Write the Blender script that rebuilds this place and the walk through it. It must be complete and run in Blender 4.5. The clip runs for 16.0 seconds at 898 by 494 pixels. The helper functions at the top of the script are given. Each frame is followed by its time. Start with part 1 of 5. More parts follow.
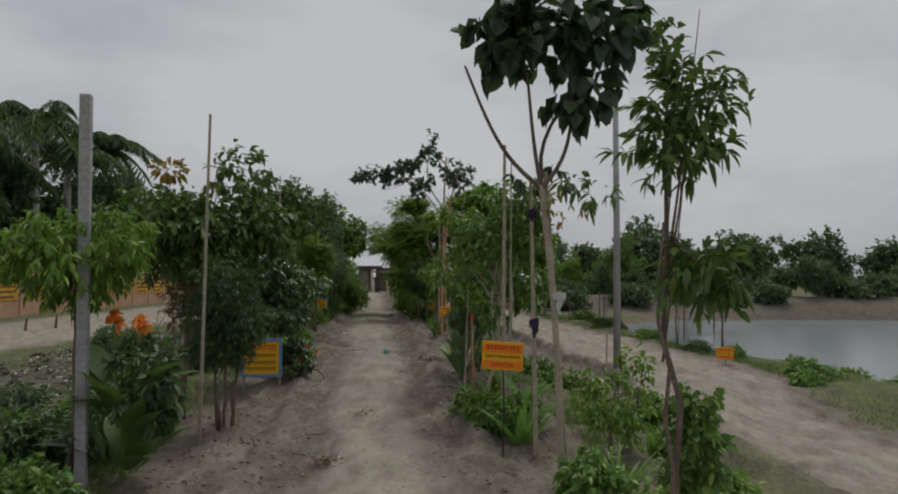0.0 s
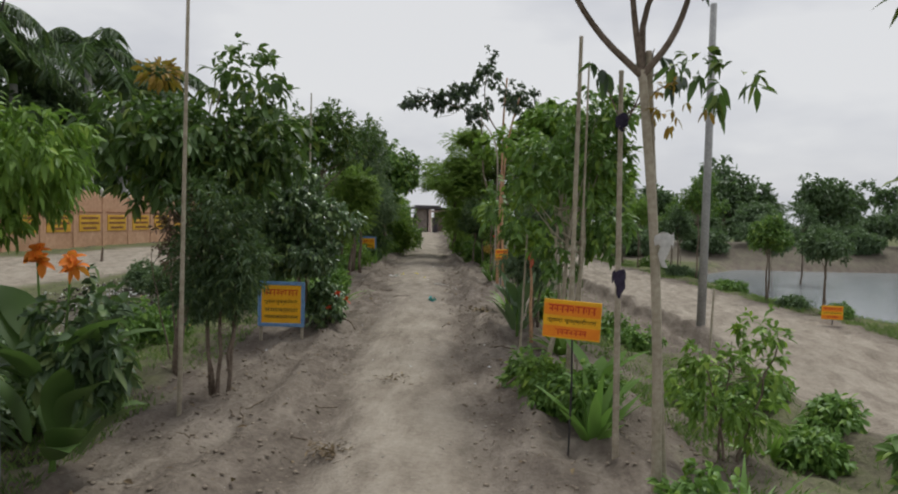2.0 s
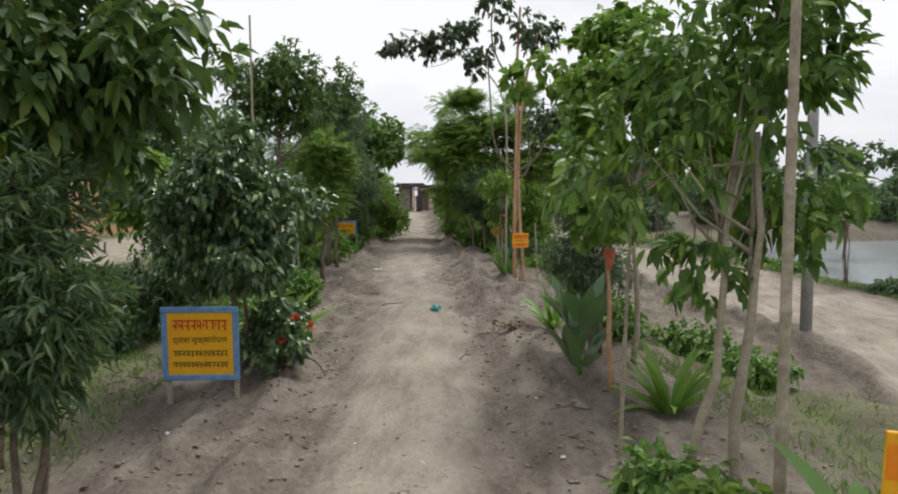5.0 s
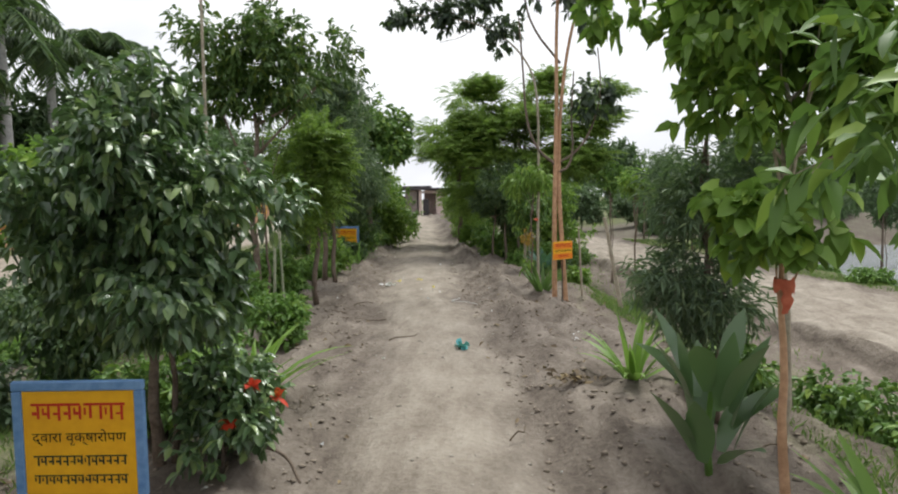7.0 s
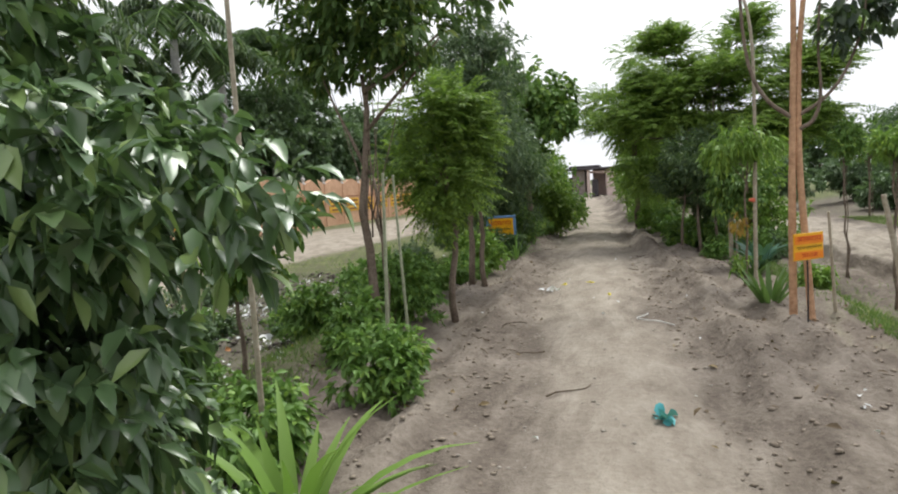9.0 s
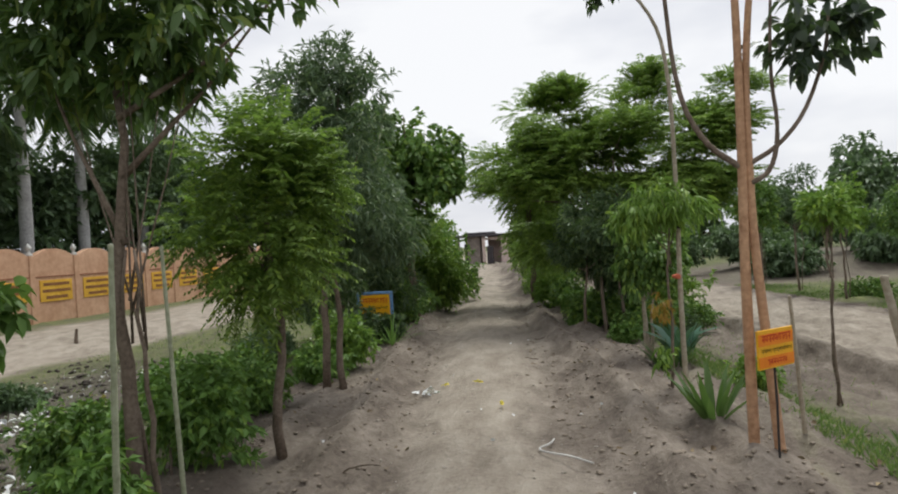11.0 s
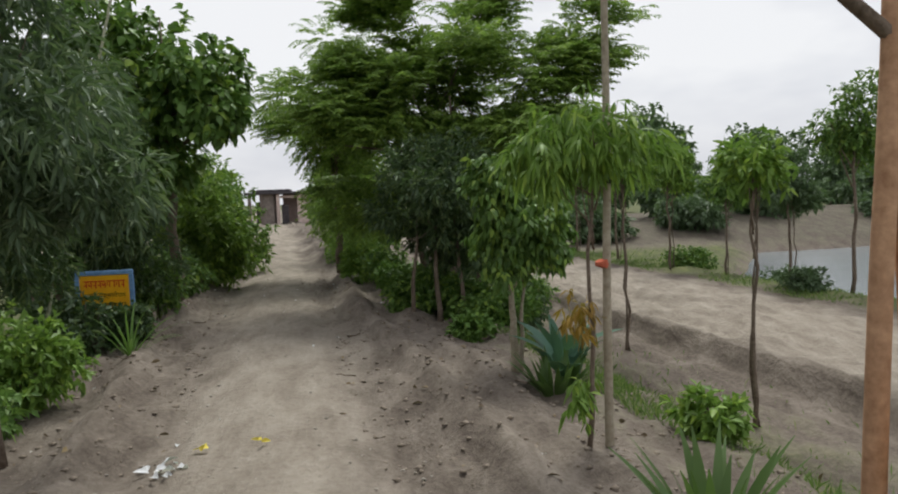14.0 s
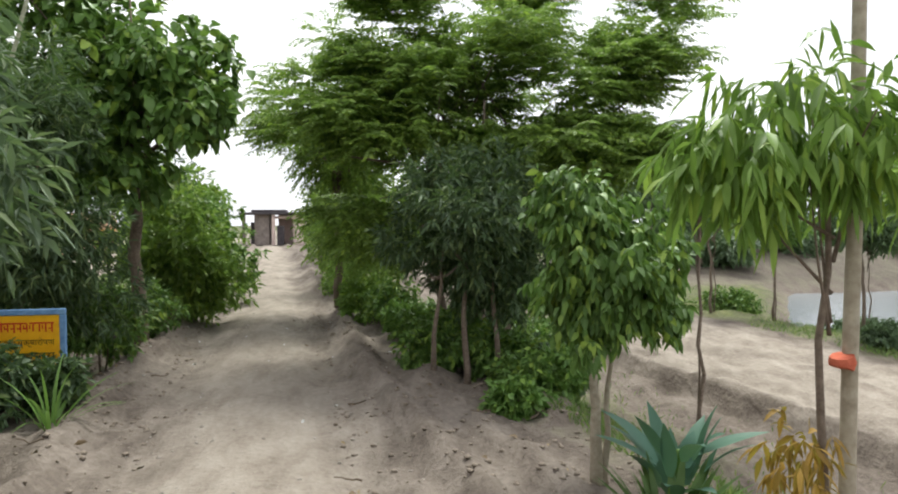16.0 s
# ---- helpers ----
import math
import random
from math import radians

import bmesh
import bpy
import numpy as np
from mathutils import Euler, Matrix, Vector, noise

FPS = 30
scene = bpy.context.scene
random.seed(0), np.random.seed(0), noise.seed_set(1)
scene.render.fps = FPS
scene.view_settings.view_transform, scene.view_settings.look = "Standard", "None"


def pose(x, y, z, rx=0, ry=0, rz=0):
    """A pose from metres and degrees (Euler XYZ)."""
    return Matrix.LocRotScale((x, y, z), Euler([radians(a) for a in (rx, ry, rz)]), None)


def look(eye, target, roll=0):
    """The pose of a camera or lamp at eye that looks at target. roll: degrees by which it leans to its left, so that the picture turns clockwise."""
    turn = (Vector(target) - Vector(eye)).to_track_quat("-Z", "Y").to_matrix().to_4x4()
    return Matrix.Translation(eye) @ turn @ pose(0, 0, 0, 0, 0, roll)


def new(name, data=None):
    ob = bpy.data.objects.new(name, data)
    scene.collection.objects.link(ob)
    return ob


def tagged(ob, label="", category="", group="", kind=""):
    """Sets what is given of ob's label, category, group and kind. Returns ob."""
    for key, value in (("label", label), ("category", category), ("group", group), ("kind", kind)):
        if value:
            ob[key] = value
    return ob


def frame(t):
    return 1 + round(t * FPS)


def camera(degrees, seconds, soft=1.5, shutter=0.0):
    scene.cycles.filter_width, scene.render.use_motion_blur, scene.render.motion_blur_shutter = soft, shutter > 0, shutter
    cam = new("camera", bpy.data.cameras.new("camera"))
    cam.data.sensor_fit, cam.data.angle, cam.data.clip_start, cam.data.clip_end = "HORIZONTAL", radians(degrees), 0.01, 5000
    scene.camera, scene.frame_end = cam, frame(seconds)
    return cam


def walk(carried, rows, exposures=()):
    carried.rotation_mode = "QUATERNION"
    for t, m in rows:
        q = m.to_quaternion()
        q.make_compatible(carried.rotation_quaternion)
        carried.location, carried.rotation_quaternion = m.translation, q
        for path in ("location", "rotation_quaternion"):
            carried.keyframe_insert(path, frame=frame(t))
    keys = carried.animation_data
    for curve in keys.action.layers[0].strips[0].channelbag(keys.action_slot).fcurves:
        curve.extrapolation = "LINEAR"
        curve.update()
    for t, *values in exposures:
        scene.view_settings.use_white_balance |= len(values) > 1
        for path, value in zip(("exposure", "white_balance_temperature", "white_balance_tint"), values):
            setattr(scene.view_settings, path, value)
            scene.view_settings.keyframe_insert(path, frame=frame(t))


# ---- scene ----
cam = camera(66.2, 16.0, 2.0)
PATH = [
    (0, (0.024, 0.028, 1.537), (0.017, 2.026, 1.622), 0.23),
    (0.5, (0.012, 0.412, 1.537), (-0.062, 2.410, 1.599), 0.45),
    (1, (0.034, 0.884, 1.525), (-0.129, 2.877, 1.506), 0.46),
    (1.5, (0.054, 1.409, 1.508), (-0.081, 3.403, 1.439), -0.26),
    (2, (0.085, 1.865, 1.471), (-0.095, 3.855, 1.384), 1.41),
    (2.5, (0.003, 2.409, 1.480), (-0.180, 4.395, 1.320), -1.41),
    (3, (-0.066, 2.957, 1.477), (-0.207, 4.946, 1.331), 1.13),
    (3.5, (-0.132, 3.560, 1.459), (-0.355, 5.544, 1.334), 0.60),
    (4, (-0.283, 4.085, 1.455), (-0.430, 6.072, 1.286), 0.07),
    (6.5, (-0.788, 6.881, 1.411), (-0.920, 8.873, 1.293), -0.88),
    (7, (-0.902, 7.391, 1.388), (-1.047, 9.381, 1.248), -0.94),
    (7.5, (-1.086, 7.982, 1.347), (-1.182, 9.970, 1.158), -1.09),
    (8, (-1.149, 8.525, 1.350), (-1.573, 10.465, 1.114), -1.10),
    (10.5, (-1.221, 11.329, 1.436), (-1.892, 13.213, 1.428), -3.42),
    (11, (-1.286, 11.772, 1.421), (-1.616, 13.745, 1.424), -3.55),
    (11.5, (-1.300, 12.302, 1.377), (-1.338, 14.296, 1.228), -1.54),
    (12, (-1.397, 12.779, 1.376), (-1.297, 14.771, 1.234), -0.83),
    (12.5, (-1.401, 13.262, 1.385), (-1.282, 15.246, 1.167), -2.21),
    (13, (-1.433, 13.748, 1.388), (-1.260, 15.739, 1.312), -1.27),
    (13.5, (-1.541, 14.175, 1.423), (-1.207, 16.145, 1.331), -2.33),
    (14, (-1.577, 14.601, 1.424), (-1.330, 16.581, 1.282), -2.18),
    (14.5, (-1.632, 14.970, 1.420), (-1.523, 16.954, 1.180), -1.7),
    (15, (-1.670, 15.394, 1.410), (-1.655, 17.376, 1.142), -5.4),
    (15.5, (-1.670, 15.866, 1.445), (-1.512, 17.854, 1.294), -1.1),
    (16, (-1.695, 16.320, 1.448), (-1.433, 18.301, 1.380), -0.4),
]
EXPOSURES = [(0, -0.85), (0.5, -0.7), (1, -0.55), (1.5, -0.42), (2, -0.3), (3, -0.05), (4.2, 0.1), (6.3, 0.2), (7, 0.34), (8.2, 0.44), (10.5, 0.48), (11, 0.08), (11.5, -0.02), (12, 0.02), (12.5, 0.2), (13, 0.3), (13.5, -0.25), (14, -0.02), (14.5, 0.25), (15, 0.6), (15.5, 0.7), (16, 0.76)]
walk(cam, [(t, look(eye, target, roll)) for t, eye, target, roll in PATH], EXPOSURES)

# ---------------------------------------------------------------- world and light
world = bpy.data.worlds.new("overcast_sky")
scene.world = world
world.use_nodes = True
wn, wl = world.node_tree.nodes, world.node_tree.links
wn.clear()
w_out = wn.new("ShaderNodeOutputWorld")
w_bg = wn.new("ShaderNodeBackground")
w_sky = wn.new("ShaderNodeTexSky")
w_sky.sky_type = "NISHITA"
w_sky.sun_disc = False
w_sky.sun_elevation, w_sky.sun_rotation = radians(58), radians(200)
w_sky.dust_density = 4.0
w_co = wn.new("ShaderNodeTexCoord")
w_map = wn.new("ShaderNodeMapping")
w_map.inputs["Scale"].default_value = (1.0, 1.0, 2.6)
w_noise = wn.new("ShaderNodeTexNoise")
w_noise.inputs["Scale"].default_value = 1.7
w_noise.inputs["Detail"].default_value = 5.0
w_noise.inputs["Roughness"].default_value = 0.52
w_ramp = wn.new("ShaderNodeValToRGB")
w_ramp.color_ramp.elements[0].position, w_ramp.color_ramp.elements[0].color = 0.34, (0.55, 0.575, 0.665, 1)
w_ramp.color_ramp.elements[1].position, w_ramp.color_ramp.elements[1].color = 0.62, (0.97, 0.975, 0.99, 1)
w_skyb = wn.new("ShaderNodeVectorMath")
w_skyb.operation = "SCALE"
w_skyb.inputs["Scale"].default_value = 0.12
w_mix = wn.new("ShaderNodeMix")
w_mix.data_type = "RGBA"
w_mix.inputs["Factor"].default_value = 0.9
wl.new(w_co.outputs["Generated"], w_map.inputs["Vector"])
wl.new(w_map.outputs["Vector"], w_noise.inputs["Vector"])
wl.new(w_noise.outputs["Fac"], w_ramp.inputs["Fac"])
wl.new(w_sky.outputs["Color"], w_skyb.inputs[0])
wl.new(w_skyb.outputs[0], w_mix.inputs["A"])
wl.new(w_ramp.outputs["Color"], w_mix.inputs["B"])
wl.new(w_mix.outputs["Result"], w_bg.inputs["Color"])
w_bg.inputs["Strength"].default_value = 1.0
wl.new(w_bg.outputs["Background"], w_out.inputs["Surface"])

sun_data = bpy.data.lights.new("sun", "SUN")
sun_data.energy, sun_data.angle, sun_data.color = 2.8, radians(25), (0.97, 0.975, 0.915)
sun_ob = new("sun", sun_data)
sun_ob.rotation_euler = (radians(32), 0, radians(160))


# ---------------------------------------------------------------- materials
def mat_base(name, rough=0.8, spec=0.3):
    m = bpy.data.materials.new(name)
    m.use_nodes = True
    nt = m.node_tree
    b = nt.nodes["Principled BSDF"]
    b.inputs["Roughness"].default_value = rough
    b.inputs["Specular IOR Level"].default_value = spec
    return m, nt, b


def noise_node(nt, scale, detail=4.0, rough=0.55, vec=None):
    n = nt.nodes.new("ShaderNodeTexNoise")
    n.inputs["Scale"].default_value = scale
    n.inputs["Detail"].default_value = detail
    n.inputs["Roughness"].default_value = rough
    if vec is not None:
        nt.links.new(vec, n.inputs["Vector"])
    return n.outputs["Fac"]


def ramp_node(nt, fac, stops):
    r = nt.nodes.new("ShaderNodeValToRGB")
    e = r.color_ramp.elements
    while len(e) < len(stops):
        e.new(0.5)
    for el, (p, c) in zip(e, stops):
        el.position, el.color = p, (*c, 1)
    nt.links.new(fac, r.inputs["Fac"])
    return r.outputs["Color"]


def mix_node(nt, fac, a, b, mode="MIX"):
    m = nt.nodes.new("ShaderNodeMix")
    m.data_type, m.blend_type = "RGBA", mode
    for sock, v in ((m.inputs["Factor"], fac), (m.inputs["A"], a), (m.inputs["B"], b)):
        if isinstance(v, (int, float)):
            sock.default_value = v
        elif isinstance(v, tuple):
            sock.default_value = (*v, 1)
        else:
            nt.links.new(v, sock)
    return m.outputs["Result"]


def math_node(nt, op, a, b=None, clamp=False):
    m = nt.nodes.new("ShaderNodeMath")
    m.operation, m.use_clamp = op, clamp
    for sock, v in zip(m.inputs, (a, b)):
        if v is None:
            continue
        if isinstance(v, (int, float)):
            sock.default_value = v
        else:
            nt.links.new(v, sock)
    return m.outputs[0]


def bump_node(nt, height, bsdf, strength=0.4, dist=0.02):
    bp = nt.nodes.new("ShaderNodeBump")
    bp.inputs["Strength"].default_value = strength
    bp.inputs["Distance"].default_value = dist
    nt.links.new(height, bp.inputs["Height"])
    nt.links.new(bp.outputs["Normal"], bsdf.inputs["Normal"])


def object_co(nt):
    return nt.nodes.new("ShaderNodeTexCoord").outputs["Object"]


def plain(name, dark, light, scale=20.0, rough=0.8, spec=0.3, bump=0.3, dist=0.01, metal=0.0, coarse=3.0):
    """A two-scale mottled surface between two colours."""
    m, nt, b = mat_base(name, rough, spec)
    co = object_co(nt)
    f = noise_node(nt, scale, 6.0, 0.6, co)
    c = noise_node(nt, coarse, 3.0, 0.5, co)
    s = math_node(nt, "ADD", math_node(nt, "MULTIPLY", f, 0.55), math_node(nt, "MULTIPLY", c, 0.45))
    nt.links.new(ramp_node(nt, s, [(0.36, dark), (0.64, light)]), b.inputs["Base Color"])
    b.inputs["Metallic"].default_value = metal
    bump_node(nt, f, b, bump, dist)
    return m


def leaf_mat(name, dark, light, young=None, rough=0.5, trans=0.25, spec=0.35):
    """Leaves: each leaf its own tone, with a little light let through."""
    m, nt, b = mat_base(name, rough, spec)
    g = nt.nodes.new("ShaderNodeNewGeometry")
    if light[1] > light[0] * 1.2:
        dark, light = [(c[0] * 0.86 + c[1] * 0.06, c[1] * 0.95, c[2] * 1.15 + c[1] * 0.05) for c in (dark, light)]
    stops = [(0.0, dark), (0.75, light)]
    if young:
        stops.append((0.97, young))
    col = ramp_node(nt, g.outputs["Random Per Island"], stops)
    patch = noise_node(nt, 1.6, 2.0, 0.5, object_co(nt))
    col = mix_node(nt, math_node(nt, "MULTIPLY", patch, 0.45), col, tuple(v * 1.5 for v in light))
    nt.links.new(col, b.inputs["Base Color"])
    t = nt.nodes.new("ShaderNodeBsdfTranslucent")
    nt.links.new(mix_node(nt, 0.5, col, (0.15, 0.28, 0.045)), t.inputs["Color"])
    mx = nt.nodes.new("ShaderNodeMixShader")
    mx.inputs["Fac"].default_value = trans
    nt.links.new(b.outputs["BSDF"], mx.inputs[1])
    nt.links.new(t.outputs["BSDF"], mx.inputs[2])
    nt.links.new(mx.outputs["Shader"], nt.nodes["Material Output"].inputs["Surface"])
    return m


def ground_mat():
    m, nt, b = mat_base("trodden_earth", 0.95, 0.15)
    co = object_co(nt)

    def attr(n):
        a = nt.nodes.new("ShaderNodeAttribute")
        a.attribute_name = n
        return a.outputs["Fac"]

    along = nt.nodes.new("ShaderNodeMapping")
    along.inputs["Scale"].default_value = (1.15, 0.45, 1.0)
    nt.links.new(co, along.inputs["Vector"])
    fine = noise_node(nt, 22.0, 7.0, 0.65, co)
    mid = noise_node(nt, 3.4, 6.0, 0.62, along.outputs["Vector"])
    wide = noise_node(nt, 0.5, 3.0, 0.5, co)
    blend = math_node(nt, "ADD", math_node(nt, "MULTIPLY", fine, 0.4), math_node(nt, "MULTIPLY", mid, 0.6))
    earth = ramp_node(nt, blend, [(0.34, (0.088, 0.071, 0.058)), (0.5, (0.170, 0.142, 0.117)), (0.66, (0.262, 0.224, 0.190))])
    sand = ramp_node(nt, blend, [(0.32, (0.229, 0.193, 0.154)), (0.5, (0.330, 0.288, 0.237)), (0.68, (0.418, 0.373, 0.313))])
    grass = ramp_node(nt, blend, [(0.34, (0.04, 0.06, 0.016)), (0.5, (0.085, 0.12, 0.03)), (0.66, (0.19, 0.185, 0.085))])
    rut = math_node(nt, "ADD", attr("sand"), math_node(nt, "MULTIPLY", math_node(nt, "SUBTRACT", mid, 0.5), 1.1), True)
    col = mix_node(nt, rut, earth, sand)
    gr = math_node(nt, "ADD", attr("grass"), math_node(nt, "MULTIPLY", math_node(nt, "SUBTRACT", mid, 0.52), 2.0))
    gr = math_node(nt, "MULTIPLY", math_node(nt, "MULTIPLY", gr, 1.0, True), math_node(nt, "GREATER_THAN", attr("grass"), 0.01), True)
    col = mix_node(nt, gr, col, grass)
    col = mix_node(nt, math_node(nt, "MULTIPLY", wide, 0.24), col, (0.15, 0.12, 0.095))
    muck = ramp_node(nt, blend, [(0.36, (0.045, 0.040, 0.034)), (0.52, (0.10, 0.088, 0.072)), (0.66, (0.17, 0.15, 0.125))])
    spread = math_node(nt, "ADD", attr("muck"), math_node(nt, "MULTIPLY", math_node(nt, "SUBTRACT", mid, 0.55), 1.6))
    spread = math_node(nt, "MULTIPLY", math_node(nt, "MULTIPLY", spread, 0.9, True), math_node(nt, "GREATER_THAN", attr("muck"), 0.02), True)
    col = mix_node(nt, spread, col, muck)
    nt.links.new(col, b.inputs["Base Color"])
    bump_node(nt, math_node(nt, "ADD", fine, math_node(nt, "MULTIPLY", mid, 2.0)), b, 0.7, 0.035)
    return m


def water_mat():
    m, nt, b = mat_base("pond_water", 0.2, 0.5)
    b.inputs["Base Color"].default_value = (0.20, 0.22, 0.235, 1)
    bump_node(nt, noise_node(nt, 3.0, 4.0, 0.6, object_co(nt)), b, 0.3, 0.03)
    return m


M_GROUND = ground_mat()
M_WATER = water_mat()
M_BARK = plain("grey_brown_bark", (0.10, 0.075, 0.055), (0.24, 0.19, 0.15), 45, 0.9, 0.2, 0.7, 0.01, coarse=6)
M_BARK_RED = plain("reddish_bark", (0.338, 0.189, 0.109), (0.600, 0.373, 0.228), 30, 0.85, 0.2, 0.5, 0.008, coarse=5)
M_BARK_PALE = plain("pale_palm_bark", (0.33, 0.32, 0.31), (0.52, 0.51, 0.50), 12, 0.9, 0.2, 0.5, 0.02)
M_BAMBOO = plain("weathered_bamboo", (0.26, 0.22, 0.16), (0.46, 0.41, 0.32), 35, 0.75, 0.25, 0.3, 0.004)
M_BAMBOO_GREEN = plain("pale_green_bamboo", (0.22, 0.24, 0.15), (0.40, 0.42, 0.30), 35, 0.7, 0.25, 0.3, 0.004)
M_CONCRETE = plain("grey_concrete", (0.24, 0.24, 0.24), (0.42, 0.42, 0.41), 30, 0.9, 0.2, 0.4, 0.005)
M_IRON = plain("black_iron", (0.015, 0.015, 0.016), (0.05, 0.045, 0.045), 40, 0.6, 0.4, 0.2, 0.002)
L_MANGO = leaf_mat("mango_leaf", (0.035, 0.070, 0.014), (0.094, 0.166, 0.031), (0.203, 0.248, 0.042))
L_BROAD = leaf_mat("broad_leaf", (0.047, 0.100, 0.014), (0.133, 0.248, 0.034), (0.265, 0.365, 0.048))
L_LIME = leaf_mat("lime_leaf", (0.078, 0.152, 0.015), (0.195, 0.331, 0.035), (0.325, 0.442, 0.060), trans=0.35)
# Lighter stops are raised: part of the gloss highlights is in the leaf colour.
L_FICUS = leaf_mat("glossy_fig_leaf", (0.032, 0.066, 0.022), (0.12, 0.20, 0.062), (0.28, 0.37, 0.12), 0.28, 0.2, 0.6)
L_FEATHER = leaf_mat("feathery_leaf", (0.075, 0.130, 0.018), (0.22, 0.335, 0.042), (0.34, 0.46, 0.06), trans=0.45)
L_DARK = leaf_mat("dark_narrow_leaf", (0.028, 0.055, 0.021), (0.087, 0.141, 0.045), (0.176, 0.228, 0.075))
L_ROUND = leaf_mat("dusky_round_leaf", (0.020, 0.033, 0.020), (0.055, 0.077, 0.042), (0.088, 0.121, 0.055))
L_FAR = leaf_mat("distant_leaf", (0.049, 0.084, 0.035), (0.123, 0.186, 0.068))
L_STRAP = leaf_mat("strap_leaf", (0.065, 0.138, 0.020), (0.156, 0.290, 0.040), (0.260, 0.386, 0.060), trans=0.3)
L_GREY = leaf_mat("grey_narrow_leaf", (0.05, 0.085, 0.038), (0.14, 0.20, 0.085), (0.22, 0.28, 0.13))
L_BLUE = leaf_mat("blue_green_leaf", (0.03, 0.085, 0.045), (0.08, 0.19, 0.10), (0.16, 0.30, 0.14))
L_PINK = leaf_mat("pinkish_leaf", (0.10, 0.06, 0.05), (0.24, 0.14, 0.13), (0.3, 0.2, 0.18))
L_GRASS = leaf_mat("grass_blade", (0.065, 0.117, 0.020), (0.169, 0.262, 0.050), (0.312, 0.331, 0.110), 0.7, 0.3)
L_ORANGE = leaf_mat("orange_petal", (0.65, 0.14, 0.015), (0.8, 0.24, 0.03), None, 0.6, 0.3)
L_RED = leaf_mat("red_petal", (0.55, 0.03, 0.015), (0.7, 0.07, 0.03), None, 0.6, 0.3)
L_YOUNG = leaf_mat("rusty_young_leaf", (0.20, 0.11, 0.02), (0.34, 0.20, 0.03), None, 0.5, 0.3)

# ---------------------------------------------------------------- mesh helpers


def axis_x(y):
    """The middle of the walked path at y."""
    return 0.1 - 0.12 * y


def mesh_from(name, verts, faces, material, smooth=False):
    me = bpy.data.meshes.new(name)
    me.from_pydata([tuple(v) for v in verts] if not isinstance(verts, np.ndarray) else verts.tolist(), [], faces if isinstance(faces, list) else faces.tolist())
    me.materials.append(material)
    if smooth:
        me.polygons.foreach_set("use_smooth", [True] * len(me.polygons))
    me.update()
    return me


def put(name, me, parent=None, label="", m=None):
    ob = new(name, me)
    if parent is not None:
        ob.parent = parent
    if m is not None:
        ob.matrix_basis = m
    if label:
        ob["label"] = label
    return ob


def thing(name, x, y, z, label, category, group="", rz=0.0, kind=""):
    ob = new(name)
    ob.matrix_basis = pose(x, y, z + gz(x, y), 0, 0, rz)
    return tagged(ob, label, category, group, kind)


def tube(points, radii, sides=7, cap=True):
    """Vertices and faces of a tapered tube along points."""
    pts = np.array(points, float)
    n = len(pts)
    tang = np.gradient(pts, axis=0)
    tang /= np.linalg.norm(tang, axis=1)[:, None] + 1e-9
    ref = np.array([1.0, 0.13, 0.05]) if abs(tang[0][2]) > 0.7 else np.array([0.0, 0.0, 1.0])
    a = np.cross(tang, ref)
    a /= np.linalg.norm(a, axis=1)[:, None] + 1e-9
    b = np.cross(tang, a)
    ang = np.linspace(0, 2 * np.pi, sides, endpoint=False)
    ring = pts[:, None] + np.array(radii)[:, None, None] * (np.cos(ang)[None, :, None] * a[:, None] + np.sin(ang)[None, :, None] * b[:, None])
    faces = [[i * sides + k, i * sides + (k + 1) % sides, (i + 1) * sides + (k + 1) % sides, (i + 1) * sides + k] for i in range(n - 1) for k in range(sides)]
    if cap:
        faces.append(list(range(sides))[::-1])
        faces.append([(n - 1) * sides + k for k in range(sides)])
    return ring.reshape(-1, 3), faces


def wavy(p0, p1, n, wob, r):
    """A slightly crooked line from p0 to p1."""
    s = np.linspace(0, 1, n)[:, None]
    line = np.array(p0) * (1 - s) + np.array(p1) * s
    off = np.cumsum(r.normal(0, wob, (n, 3)), axis=0)
    off -= s * off[-1] + (1 - s) * off[0]
    return line + off


def unit(v):
    return v / (np.linalg.norm(v, axis=-1, keepdims=True) + 1e-9)


def leaves(bases, dirs, length, width, r, fold=0.25, droop=0.25, vary=0.35):
    """Folded, pointed leaves: six corners each, at bases, along dirs."""
    n = len(bases)
    L = length * (1 + vary * r.uniform(-1, 1, n))[:, None]
    W = width * (1 + vary * r.uniform(-1, 1, n))[:, None]
    d = unit(dirs)
    side = unit(np.cross(d, r.normal(0, 0.5, (n, 3)) + np.array([0, 0, 1.0])))
    up = unit(np.cross(side, d))
    down = np.array([0, 0, -1.0])
    p0 = bases
    mid1 = bases + d * L * 0.38 + down * L * droop * 0.12
    mid2 = bases + d * L * 0.72 + down * L * droop * 0.45
    tip = bases + d * L * 0.97 + down * L * droop
    v = np.stack([p0, mid1 + side * W * 0.5 + up * W * fold, mid2 + side * W * 0.36 + up * W * fold * 0.6, tip,
                  mid2 - side * W * 0.36 + up * W * fold * 0.6, mid1 - side * W * 0.5 + up * W * fold, mid1, mid2], axis=1)
    base = (np.arange(n) * 8)[:, None]
    f = np.concatenate([base + np.array(q) for q in ([0, 6, 1, 1], [1, 6, 7, 2], [2, 7, 3, 3], [0, 5, 6, 6], [5, 4, 7, 6], [4, 3, 7, 7])], axis=0)
    return v.reshape(-1, 3), f


